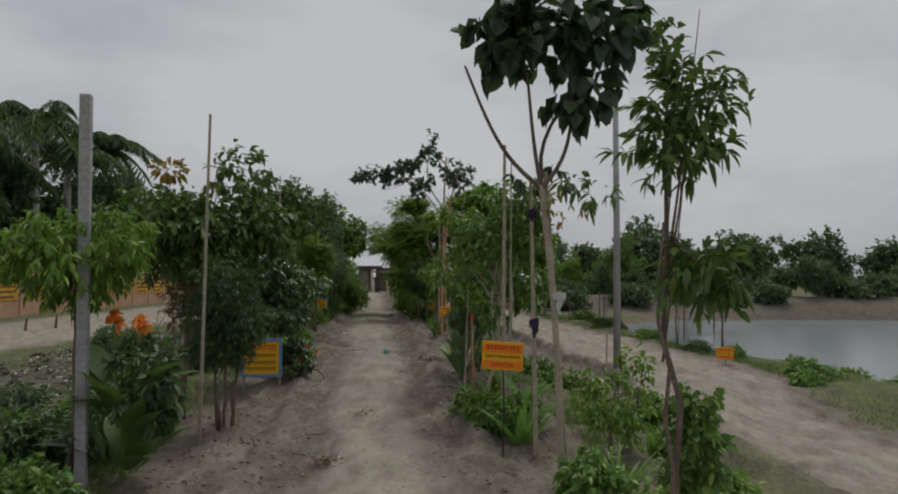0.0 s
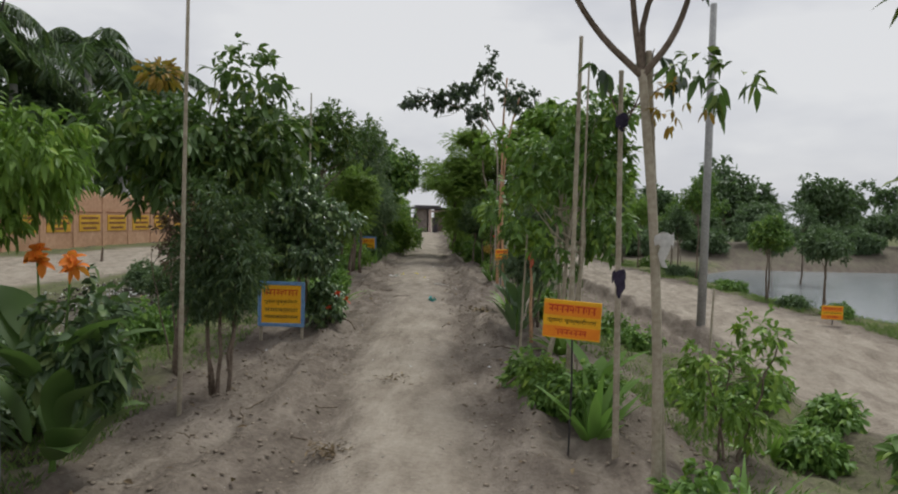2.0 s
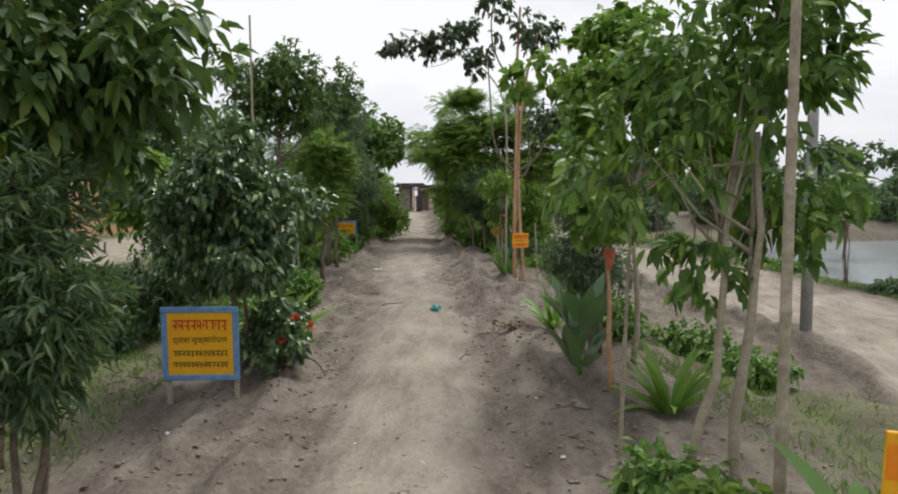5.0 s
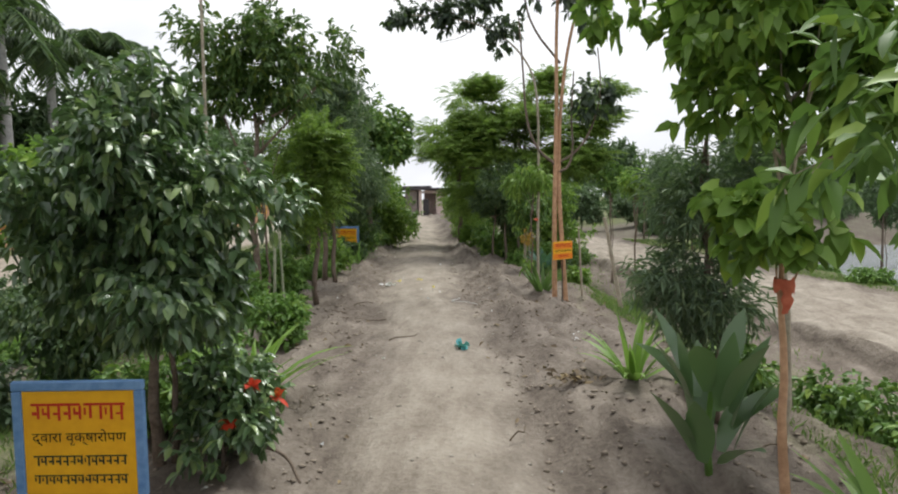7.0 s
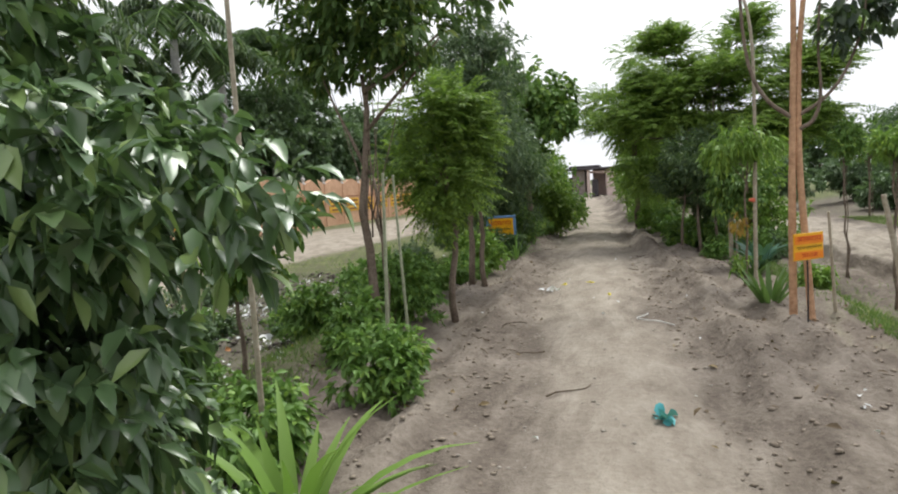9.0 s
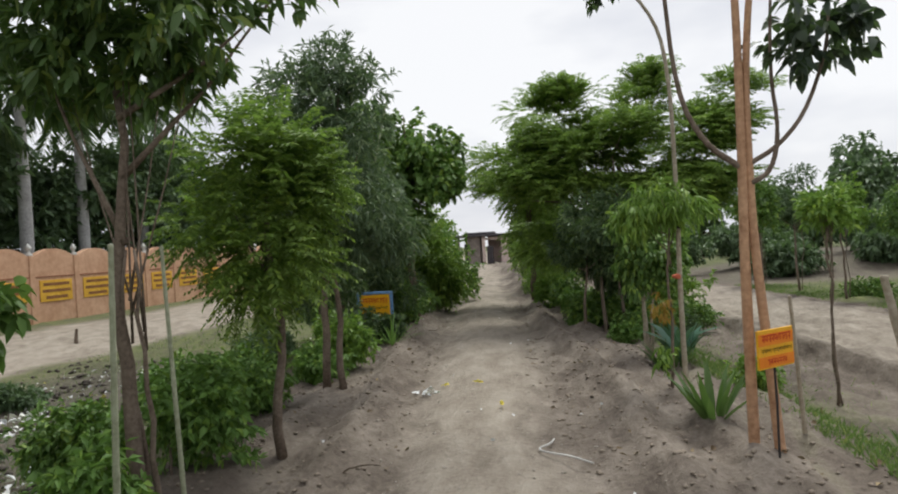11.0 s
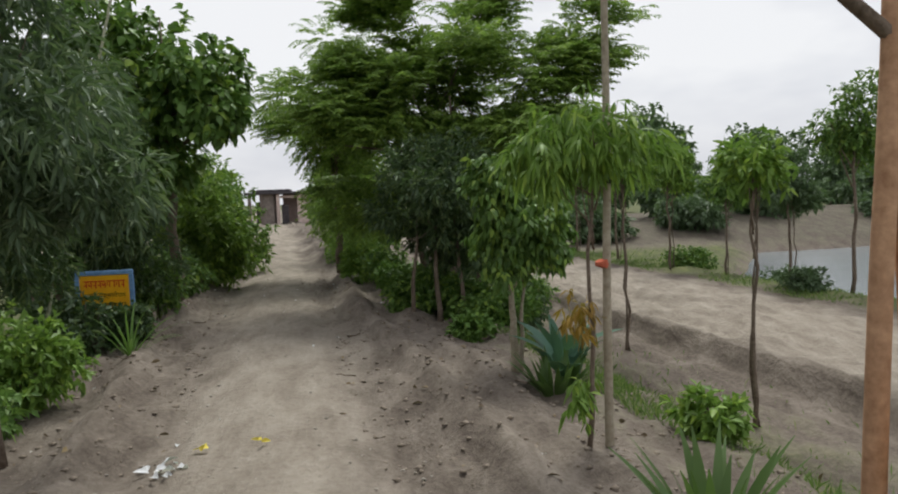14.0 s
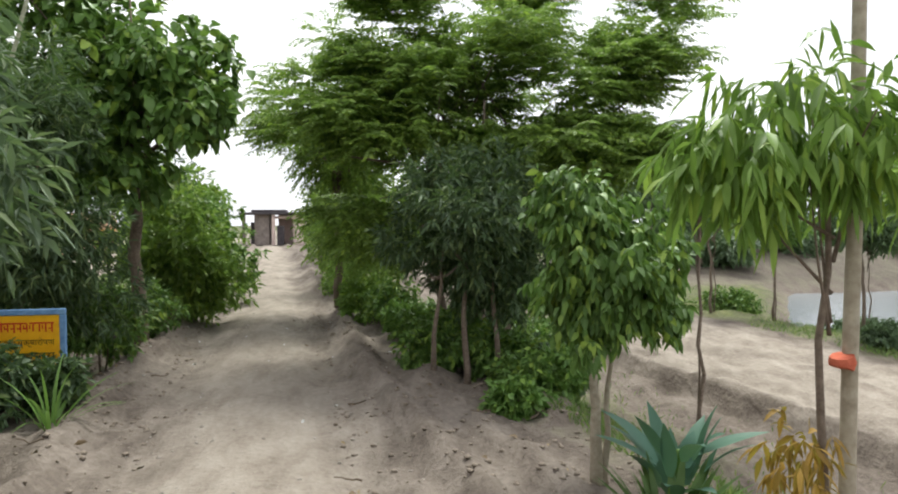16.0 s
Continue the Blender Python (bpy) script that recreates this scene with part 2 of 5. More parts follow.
def small_leaves(bases, dirs, length, width, r, vary=0.35):
    """Cheaper four-cornered leaves, folded along the rib."""
    n = len(bases)
    L = length * (1 + vary * r.uniform(-1, 1, n))[:, None]
    W = width * (1 + vary * r.uniform(-1, 1, n))[:, None]
    d = unit(dirs)
    side = unit(np.cross(d, r.normal(0, 0.6, (n, 3)) + np.array([0, 0, 1.0])))
    up = unit(np.cross(side, d))
    m = bases + d * L * 0.45
    v = np.stack([bases, m + side * W * 0.5 + up * W * 0.2, bases + d * L - np.array([0, 0, 1.0]) * L * 0.15, m - side * W * 0.5 + up * W * 0.2], axis=1)
    base = (np.arange(n) * 4)[:, None]
    f = np.concatenate([base + np.array([0, 1, 2, 2]), base + np.array([0, 2, 3, 3])], axis=0)
    return v.reshape(-1, 3), f


def leaf_mesh(name, v, f, material):
    """A mesh from leaf corners; faces with a doubled corner are triangles."""
    tri = f[:, 2] == f[:, 3]
    loops = np.concatenate([f[tri][:, :3].ravel(), f[~tri].ravel()])
    nt_, nq = int(tri.sum()), int((~tri).sum())
    start = np.concatenate([np.arange(nt_) * 3, nt_ * 3 + np.arange(nq) * 4])
    me = bpy.data.meshes.new(name)
    me.vertices.add(len(v))
    me.vertices.foreach_set("co", v.astype(np.float32).ravel())
    me.loops.add(len(loops))
    me.loops.foreach_set("vertex_index", loops.astype(np.int32))
    me.polygons.add(nt_ + nq)
    me.polygons.foreach_set("loop_start", start.astype(np.int32))
    me.materials.append(material)
    me.update(calc_edges=True)
    me.validate()
    return me


def in_blobs(blobs, n, r, shell=0.55):
    """Random points in ellipsoids, more of them towards the outside, and the ways out."""
    vol = np.array([(b[3] * b[4] * b[5]) ** 0.7 for b in blobs])
    pick = r.choice(len(blobs), n, p=vol / vol.sum())
    B = np.array(blobs)[pick]
    d = unit(r.normal(0, 1, (n, 3)))
    rad = (1 - (1 - shell) * r.uniform(0, 1, n) ** 0.6 * 1.0)[:, None] * r.uniform(0.82, 1.06, n)[:, None]
    return B[:, :3] + d * rad * B[:, 3:6], d


def lumps(blobs, count, size, r):
    """Breaks big ellipsoids into many small clumps, for an uneven outline."""
    c, d = in_blobs(blobs, count, r, 0.3)
    s = size * r.uniform(0.6, 1.35, count)
    return [(*c[i], s[i], s[i], s[i] * 0.8) for i in range(count)]


def foliage(blobs, twigs, per, length, width, r, kind="broad", droop=0.3, clumps=14, clump=0.3):
    """Corners and faces of a crown: twigs on clumps, leaves on the twigs."""
    lb = lumps(blobs, clumps, clump, r)
    if kind == "pads":
        lb = [(*b[:3], b[3] * r.uniform(0.8, 1.5), b[4] * r.uniform(0.8, 1.5), b[5] * 0.55) for b in lb]
    p, d = in_blobs(lb, twigs, r, 0.2 if kind == "pads" else 0.55)
    if kind == "pads":
        d = d * np.array([1, 1, 0.25]) + np.array([0, 0, droop + 0.12])
        kind = "feather"
    ctr = np.mean([b[:3] for b in blobs], axis=0)
    d = unit(d + 0.5 * unit(p - ctr) + np.array([0, 0, -droop]))
    step = length * 0.42
    if kind == "feather":
        k = np.arange(per)
        ds = unit(d + np.array([0, 0, 0.25]))
        rach = p[:, None] + ds[:, None] * (k[None, :, None] * step) - np.array([0, 0, 1.0]) * ((k * step) ** 2 * 1.1)[None, :, None]
        side = unit(np.cross(ds, np.array([0, 0, 1.0])))
        allb, alld = [], []
        for sgn in (-1, 1):
            allb.append(rach.reshape(-1, 3))
            alld.append((np.repeat((side * sgn + ds * 0.45)[:, None], per, 1) + np.array([0, 0, -0.35])).reshape(-1, 3))
        bases, dirs = np.concatenate(allb), np.concatenate(alld) + r.normal(0, 0.12, (2 * len(allb[0]), 3))
        return small_leaves(bases, dirs, length, width, r)
    k = r.uniform(0, 1, (twigs, per)) * per
    bases = p[:, None] + d[:, None] * (k[:, :, None] * step * 0.45)
    dirs = d[:, None] * 0.7 + r.normal(0, 0.65, (twigs, per, 3)) + np.array([0, 0, -droop])
    bases, dirs = bases.reshape(-1, 3), dirs.reshape(-1, 3)
    if kind == "broad":
        return leaves(bases, dirs, length, width, r, 0.22, 0.3)
    return small_leaves(bases, dirs, length, width, r)


def tree(name, x, y, label, blobs, leaf, stems, z=0.0, bark=None, twigs=500, per=8, length=0.1, width=0.04, kind="broad", droop=0.3,
         clumps=14, clump=0.3, limbs=5, seed=1, group="", category="tree", accent=None):
    """A tree or shrub: stems are lists (foot x, foot y, top x, top y, top z, radius) from its own foot; blobs are its crown's masses."""
    r = np.random.default_rng(seed * 101 + 3)
    t = thing(name, x, y, z, label, category, group)
    bark = bark or M_BARK
    for fx, fy, tx, ty, tz, rad in stems:
        pts = wavy((fx, fy, -0.05), (tx, ty, tz), 9, 0.012 * tz, r)
        v, f = tube(pts, np.linspace(rad * 1.15, rad * 0.45, 9), 8)
        put("trunk", mesh_from("trunk", v, f, bark, True), t)
    tops = [(s[2], s[3], s[4], s[5]) for s in stems]
    for i in range(limbs):
        tx, ty, tz, rad = tops[i % len(tops)]
        q, _ = in_blobs(blobs, 1, r, 0.2)
        s = stems[i % len(tops)]
        w = r.uniform(0.6, 0.95)
        p0 = (s[0] + (tx - s[0]) * w, s[1] + (ty - s[1]) * w, tz * w)
        mid = (np.array(p0) + q[0]) / 2 + np.array([0, 0, -0.06])
        pts = np.array([p0, p0 * np.array(0.6) + mid * 0.4, mid, q[0]])
        v, f = tube(pts, np.linspace(rad * 0.5, rad * 0.12, 4), 5)
        put("limb", mesh_from("limb", v, f, bark, True), t)
    v, f = foliage(blobs, twigs, per, length, width, r, kind, droop, clumps, clump)
    put("crown", leaf_mesh("crown", v, f, leaf), t)
    if accent:
        ablobs, amat, an, alen, awid, aname = accent
        p, d = in_blobs(ablobs, an, r)
        v, f = leaves(p, d, alen, awid, r)
        put(aname, leaf_mesh(aname, v, f, amat), t)
    return t


def bamboo(name, x, y, h, rad, label, lean=(0.0, 0.0), mat=None, z=0.0, group="stakes beside the path", category="stake"):
    """A bamboo stake with swollen nodes."""
    t = thing(name, x, y, z, label, category, group)
    n = max(6, int(h / 0.22))
    pts, rad_l = [], []
    for i in range(n + 1):
        s = i / n
        for o, k in ((-0.012, 1.0), (0.0, 1.16), (0.012, 1.0)):
            pts.append((lean[0] * s, lean[1] * s, s * h + o - 0.06))
            rad_l.append(rad * k * (1 - 0.35 * s))
    v, f = tube(pts, rad_l, 8)
    put("cane", mesh_from("cane", v, f, mat or M_BAMBOO, True), t)
    return t


# ---------------------------------------------------------------- ground
def smooth01(v):
    v = np.clip(v, 0, 1)
    return v * v * (3 - 2 * v)


def pond_in(x, y):
    """Metres inside the pond's edge (minus: outside)."""
    near = x - (11.0 - 0.15 * y) + 0.35 * np.sin(y * 0.41)
    near = near + 0.5 * smooth01((y - 6.0) / 8.0)
    end = (x - 6.0) * 0.83 - (y - 27.0) * 0.55
    return np.minimum(np.minimum(np.minimum(near, end), 34.5 - y + 0.5 * np.sin(x * 0.4)), 60 - x)


def long_z(y):
    """How the embankment rises along the walk."""
    return -0.19 + 0.21 * smooth01((y - 8.5) / 6.0) + 0.09 * smooth01((y - 18) / 10.0) + 0.22 * smooth01((y - 30) / 14.0) - 0.3 * smooth01((y - 47) / 8.0)


def track_edge(y):
    """How far the dirt track's near edge lies from the path's middle."""
    return 3.75 + 1.05 * smooth01((y - 9.0) / 5.0)


def ground_z(x, y):
    """Height of the ground."""
    x, y = np.asarray(x, float), np.asarray(y, float)
    u = x - axis_x(y)
    bank = smooth01((3.6 - np.abs(u)) / 1.2)
    z = long_z(y) * bank + (1 - bank) * -0.12
    z = z + (0.10 + 0.05 * smooth01((y - 14) / 4)) * np.exp(-((np.abs(u) - 1.12 - 0.08 * np.sin(y * 0.7 + u)) / 0.13) ** 2) * (0.85 + 0.15 * np.sin(y * 1.7 + np.sign(u)))
    z = z + 0.06 * np.exp(-((np.abs(u) - 1.6 - 0.1 * np.sin(y * 0.5)) / 0.16) ** 2)
    z = z - 0.04 * np.exp(-((np.abs(u) - 0.62) / 0.18) ** 2) + 0.02 * np.exp(-(u / 0.3) ** 2)
    z = z - 0.40 * smooth01((-u - 2.7) / 1.5) - 0.12 * smooth01((u - 2.2) / 1.2)
    z = z + 0.30 * smooth01((-12.2 - x) / 2.0)
    e = track_edge(y)
    far = smooth01((y - 9.0) / 5.0)
    z = z + (1 - far) * (0.12 * np.exp(-((u - 3.6) / 0.25) ** 2) - 0.24 * smooth01((u - 3.75) / 0.22))
    z = z + far * (0.24 * smooth01((u - e + 0.1 + 0.05 * np.sin(y * 1.9) + 0.03 * np.sin(y * 5.3)) / 0.13) - 0.28 * smooth01((u - 2.2) / 1.4))
    z = z - 0.035 * np.exp(-((u - e - 0.8) / 0.2) ** 2) - 0.035 * np.exp(-((u - e - 1.9) / 0.2) ** 2) + 0.03 * np.exp(-((u - e - 1.35) / 0.25) ** 2)
    z = z + 0.14 * (1 - 0.95 * far) * np.exp(-((u - 7.6) / 0.7) ** 2)
    s = pond_in(x, y)
    z = z - 0.95 * smooth01((s + 1.3) / 2.2)
    z = z + 0.72 * smooth01((y - 34.8) / 4.0) * smooth01((x - 4) / 6) * smooth01((62 - y) / 20)
    return z


def rough_z(x, y):
    """Small relief, drawn out along the way that feet and wheels go."""
    ridge = 0.5 - abs(noise.noise((x * 2.6 + 0.4 * noise.noise((x, y * 1.5, 6.0)), y * 0.7, 2.9)))
    return 0.03 * noise.noise((x * 0.9, y * 0.4, 0.3)) + 0.045 * noise.noise((x * 3.1, y * 1.6, 1.7)) + 0.045 * noise.noise((x * 6.3, y * 4.6, 4.1)) + 0.07 * (ridge - 0.3)


def calm_at(u, y):
    """How much of the small relief is left: little in the trodden lane, none far off."""
    return (1.3 - 1.05 * np.exp(-(u / 0.72) ** 4)) * smooth01((40 - y) / 14)


def spaced(lo, hi, fine_lo, fine_hi, step, grow):
    mid = list(np.arange(fine_lo, fine_hi, step))
    up, s = [], step
    v = mid[-1]
    while v < hi:
        s *= grow
        v += s
        up.append(v)
    dn, s = [], step
    v = mid[0]
    while v > lo:
        s *= grow
        v -= s
        dn.append(v)
    return np.array(dn[::-1] + mid + up)


def build_ground():
    us = spaced(-900, 900, -4.2, 5.2, 0.075, 1.11)
    ys = spaced(-600, 1500, 2.0, 27.0, 0.10, 1.09)
    U, Y = np.meshgrid(us, ys)
    X = U + axis_x(np.clip(Y, -30, 80))
    Z = ground_z(X, Y)
    near = (np.abs(U) < 16) & (Y > -6) & (Y < 45)
    rz = np.zeros_like(Z)
    for i, j in zip(*np.nonzero(near)):
        rz[i, j] = rough_z(X[i, j], Y[i, j])
    Z = Z + rz * calm_at(U, Y)
    n, m = U.shape
    verts = np.stack([X, Y, Z], -1).reshape(-1, 3)
    idx = np.arange(n * m).reshape(n, m)
    faces = np.stack([idx[:-1, :-1], idx[:-1, 1:], idx[1:, 1:], idx[1:, :-1]], -1).reshape(-1, 4)
    me = mesh_from("ground", verts, faces, M_GROUND, True)
    un = U + 0.12 * np.sin(Y * 0.8) + 0.06 * np.sin(Y * 2.3)
    sand = np.exp(-(un / (0.52 + 0.3 * smooth01((Y - 17) / 5))) ** 4) * 0.9 + 0.16 * np.exp(-((un - 1.35) / 0.3) ** 2) + 0.12 * np.exp(-((un + 1.4) / 0.3) ** 2) + 0.02
    te = track_edge(Y)
    lanes = smooth01((U - te + 0.05) / 0.3) * smooth01((te + 2.9 - U) / 0.6)
    # No sand here, so the track's cut edge carries its shade as darker earth.
    verge = smooth01((U - 1.9) / 0.5) * smooth01((te + 0.1 - U) / 0.15)
    sand = np.maximum(sand * (1 - verge), 0.85 * lanes)
    wallroad = smooth01((X + 16.6) / 0.4) * smooth01((-11.6 - X) / 0.6)
    sand = np.maximum(sand, 0.95 * wallroad)
    s = pond_in(X, Y)
    grass = 0.78 * smooth01((-U - 2.0) / 0.8) + 0.7 * np.exp(-((U - 3.1) / 0.6) ** 2) + 0.85 * smooth01((U - te - 2.8) / 0.7)
    bank = smooth01((-s - 0.4) / 0.6)
    grass = grass * bank * (1 - 0.75 * smooth01((Y - 33) / 2) * smooth01((47 - Y) / 3) * (X > 3))
    hollow = np.exp(-((U + 5.5) / 2.2) ** 2) * smooth01((Y - 9) / 3) * smooth01((24 - Y) / 3)
    grass = np.clip(grass - wallroad - 0.3 * hollow, 0, 1)
    grass = np.maximum(grass, 0.6 * (np.abs(U) > 40))
    muck = np.exp(-((U + 5.9) / 2.4) ** 4) * smooth01((Y - 11) / 3) * smooth01((27 - Y) / 4)
    muck = np.maximum(muck, 0.55 * smooth01((Y - 34) / 1.5) * smooth01((48 - Y) / 3) * (X > 3))
    for nm, val in (("sand", sand), ("grass", grass), ("muck", muck)):
        a = me.attributes.new(nm, "FLOAT", "POINT")
        a.data.foreach_set("value", val.astype(np.float32).ravel())
    g = put("ground", me)
    tagged(g, "sandy trodden earth with grass verges and wheel tracks", "ground", "", "structure")


build_ground()


def gz(x, y):
    return float(ground_z(x, y))


# pond
bm = bmesh.new()
bmesh.ops.create_grid(bm, x_segments=24, y_segments=30, size=1)
for v in bm.verts:
    v.co = Vector((32 + v.co.x * 27, 2 + v.co.y * 34, -0.62))
me = bpy.data.meshes.new("water")
bm.to_mesh(me)
bm.free()
me.materials.append(M_WATER)
tagged(put("water", me), "still grey pond water behind a grassy bank", "water", "", "structure")

# ---------------------------------------------------------------- more plant builders
def blade(L, W, arch, tilt, r, segs=6, fold=0.18, belly=0.45):
    """One long leaf from the origin towards +x: arching, folded along its rib, widest at belly."""
    s = np.linspace(0, 1, segs + 1)
    ang = tilt - arch * s
    step = L / segs
    px = np.concatenate([[0], np.cumsum(np.cos(ang[:-1]) * step)])
    pz = np.concatenate([[0], np.cumsum(np.sin(ang[:-1]) * step)])
    w = W * np.where(s < belly, np.sin(np.pi / 2 * (0.25 + 0.75 * s / belly)), np.cos(np.pi / 2 * (s - belly) / (1 - belly))) * 0.5
    w[-1] = 0.002
    tw = r.normal(0, 0.12)
    v = []
    for i in range(segs + 1):
        v += [(px[i], -w[i], pz[i] + w[i] * (fold + tw)), (px[i], 0, pz[i]), (px[i], w[i], pz[i] + w[i] * (fold - tw))]
    f = [[i * 3 + k, (i + 1) * 3 + k, (i + 1) * 3 + k + 1, i * 3 + k + 1] for i in range(segs) for k in (0, 1)]
    return np.array(v), f


def clump_plant(name, x, y, label, mat, n, L, W, tilt=(55, 85), arch=(0.3, 0.9), seed=1, z=0.0, spread=0.04, stem=0.0, group="", category="plant", belly=0.35):
    """A plant of separate long leaves that rise from its foot or along a short stem."""
    r = np.random.default_rng(seed + 500)
    t = thing(name, x, y, z - 0.035, label, category, group)
    if stem:
        v, f = tube(wavy((0, 0, -0.03), (0.01, 0, stem), 6, 0.008, r), np.linspace(0.022, 0.014, 6), 7)
        put("stem", mesh_from("stem", v, f, L_STRAP, True), t)
    kinds = []
    for k in range(6):
        v, f = blade(L * r.uniform(0.7, 1.1), W * r.uniform(0.8, 1.15), r.uniform(*arch), radians(r.uniform(*tilt)), r, belly=belly)
        kinds.append(mesh_from("leaf", v, f, mat, True))
    for i in range(n):
        a = i * 137.5 + r.uniform(-25, 25)
        h = stem * r.uniform(0.15, 1.0) if stem else 0.0
        put("leaf", kinds[i % 6], t, "", pose(spread * math.cos(radians(a)), spread * math.sin(radians(a)), h - 0.01, r.uniform(-8, 8), r.uniform(-12, 12), a))
    return t


def flower_heads(parent, name, mat, spots, size, r):
    """Loose heads of petals at the given spots."""
    for p in spots:
        d = unit(r.normal(0, 1, (14, 3)) + np.array([0, 0, 0.5]))
        v, f = leaves(np.repeat(np.array([p]), 14, 0), d, size, size * 0.7, r, 0.2, 0.2)
        put(name, leaf_mesh(name, v, f, mat), parent)


def knot(parent, x, y, z, rad, mat, name, tail=0.12, label=""):
    """A cloth strip wound round a stem, with a hanging tail."""
    r = np.random.default_rng(int(abs(x * 1000) + abs(z * 777)) % 9973)
    v1, f1 = [], []
    n = 14
    for i in range(n):
        a = 2 * np.pi * i / n
        k = rad * (1.25 + 0.2 * r.uniform())
        v1 += [(x + k * math.cos(a), y + k * math.sin(a), z - 0.035 + 0.01 * r.normal()), (x + k * 1.12 * math.cos(a), y + k * 1.12 * math.sin(a), z), (x + k * math.cos(a), y + k * math.sin(a), z + 0.035 + 0.01 * r.normal())]
    for i in range(n):
        j = (i + 1) % n
        f1 += [[i * 3, j * 3, j * 3 + 1, i * 3 + 1], [i * 3 + 1, j * 3 + 1, j * 3 + 2, i * 3 + 2]]
    b = len(v1)
    m = 5
    for i in range(m):
        s = i / (m - 1)
        w = 0.03 * (1 - 0.4 * s)
        for sgn in (-1, 0, 1):
            v1.append((x + sgn * w + 0.01 * r.normal(), y - rad * 1.4 - 0.012 * (sgn == 0), z - s * tail))
    f1 += [[b + i * 3 + k, b + i * 3 + k + 1, b + i * 3 + k + 4, b + i * 3 + k + 3] for i in range(m - 1) for k in (0, 1)]
    put(name, mesh_from(name, np.array(v1), f1, mat, True), parent, label)


def limb_tube(parent, pts, r0, r1, mat, name="limb", sides=7):
    """A limb along bends: points are smoothed by halving corners twice."""
    p = [np.array(q, float) for q in pts]
    for _ in range(2):
        q = [p[0]]
        for a, b in zip(p[:-1], p[1:]):
            q += [a * 0.75 + b * 0.25, a * 0.25 + b * 0.75]
        p = q + [p[-1]]
    v, f = tube(p, np.linspace(r0, r1, len(p)), sides)
    put(name, mesh_from(name, v, f, mat, True), parent)


def crown(parent, blobs, leaf, seed, twigs, per, length, width, kind="broad", droop=0.3, clumps=14, clump=0.25, name="crown"):
    r = np.random.default_rng(seed * 31 + 7)
    v, f = foliage(blobs, twigs, per, length, width, r, kind, droop, clumps, clump)
    put(name, leaf_mesh(name, v, f, leaf), parent)


M_CLOTH = plain("dirty_white_cloth", (0.40, 0.39, 0.37), (0.66, 0.65, 0.62), 30, 0.95, 0.1, 0.4, 0.004)
M_CLOTH_DARK = plain("dark_purple_rag", (0.02, 0.017, 0.03), (0.06, 0.05, 0.08), 30, 0.95, 0.1, 0.4, 0.004)
M_CLOTH_RED = plain("faded_red_rag", (0.45, 0.10, 0.06), (0.65, 0.20, 0.12), 30, 0.95, 0.1, 0.4, 0.004)

# ---------------------------------------------------------------- wall along the road
M_PEACH = plain("peach_paint", (0.44, 0.25, 0.15), (0.62, 0.39, 0.26), 6, 0.9, 0.2, 0.2, 0.01, coarse=0.7)
M_PEACH_DARK = plain("brown_band_paint", (0.22, 0.10, 0.06), (0.34, 0.17, 0.10), 9, 0.9, 0.2, 0.2, 0.005)
M_OCHRE = plain("ochre_panel_paint", (0.55, 0.30, 0.03), (0.72, 0.43, 0.06), 8, 0.8, 0.25, 0.2, 0.004, coarse=1.5)
M_OCHRE_INK = plain("brown_panel_lettering", (0.16, 0.07, 0.03), (0.28, 0.13, 0.05), 20, 0.8, 0.2, 0.1, 0.002)
WALL_X, BAY = -18.4, 2.08


def wall_bay(y0):
    """One bay: a wall whose top is one shallow arch, with thickness."""
    n = 24
    t = np.linspace(0, 1, n + 1)
    top = 1.82 + 0.42 * np.abs(np.sin(np.pi * t)) ** 0.6
    v, f = [], []
    for i in range(n + 1):
        y = y0 + BAY * t[i]
        v += [(WALL_X, y, -0.7), (WALL_X, y, top[i]), (WALL_X - 0.22, y, top[i]), (WALL_X - 0.22, y, -0.7)]
    for i in range(n):
        a, b = i * 4, i * 4 + 4
        f += [[a, b, b + 1, a + 1], [a + 1, b + 1, b + 2, a + 2], [a + 2, b + 2, b + 3, a + 3]]
    return v, f


vs, fs = [], []
for k in range(30):
    v, f = wall_bay(4.6 + k * BAY)
    o = len(vs)
    vs += v
    fs += [[i + o for i in q] for q in f]
wall = put("wall_west", mesh_from("wall_west", np.array(vs), fs, M_PEACH))
tagged(wall, "peach painted boundary wall with scalloped top and ochre panels", "wall", "", "structure")


def box_mesh(name, w, d, h, material, bevel=0.006):
    bm = bmesh.new()
    bmesh.ops.create_cube(bm, size=1)
    bmesh.ops.scale(bm, vec=(w, d, h), verts=bm.verts)
    if bevel:
        bmesh.ops.bevel(bm, geom=bm.edges[:], offset=bevel, segments=1, affect="EDGES")
    me = bpy.data.meshes.new(name)
    bm.to_mesh(me)
    bm.free()
    me.materials.append(material)
    return me


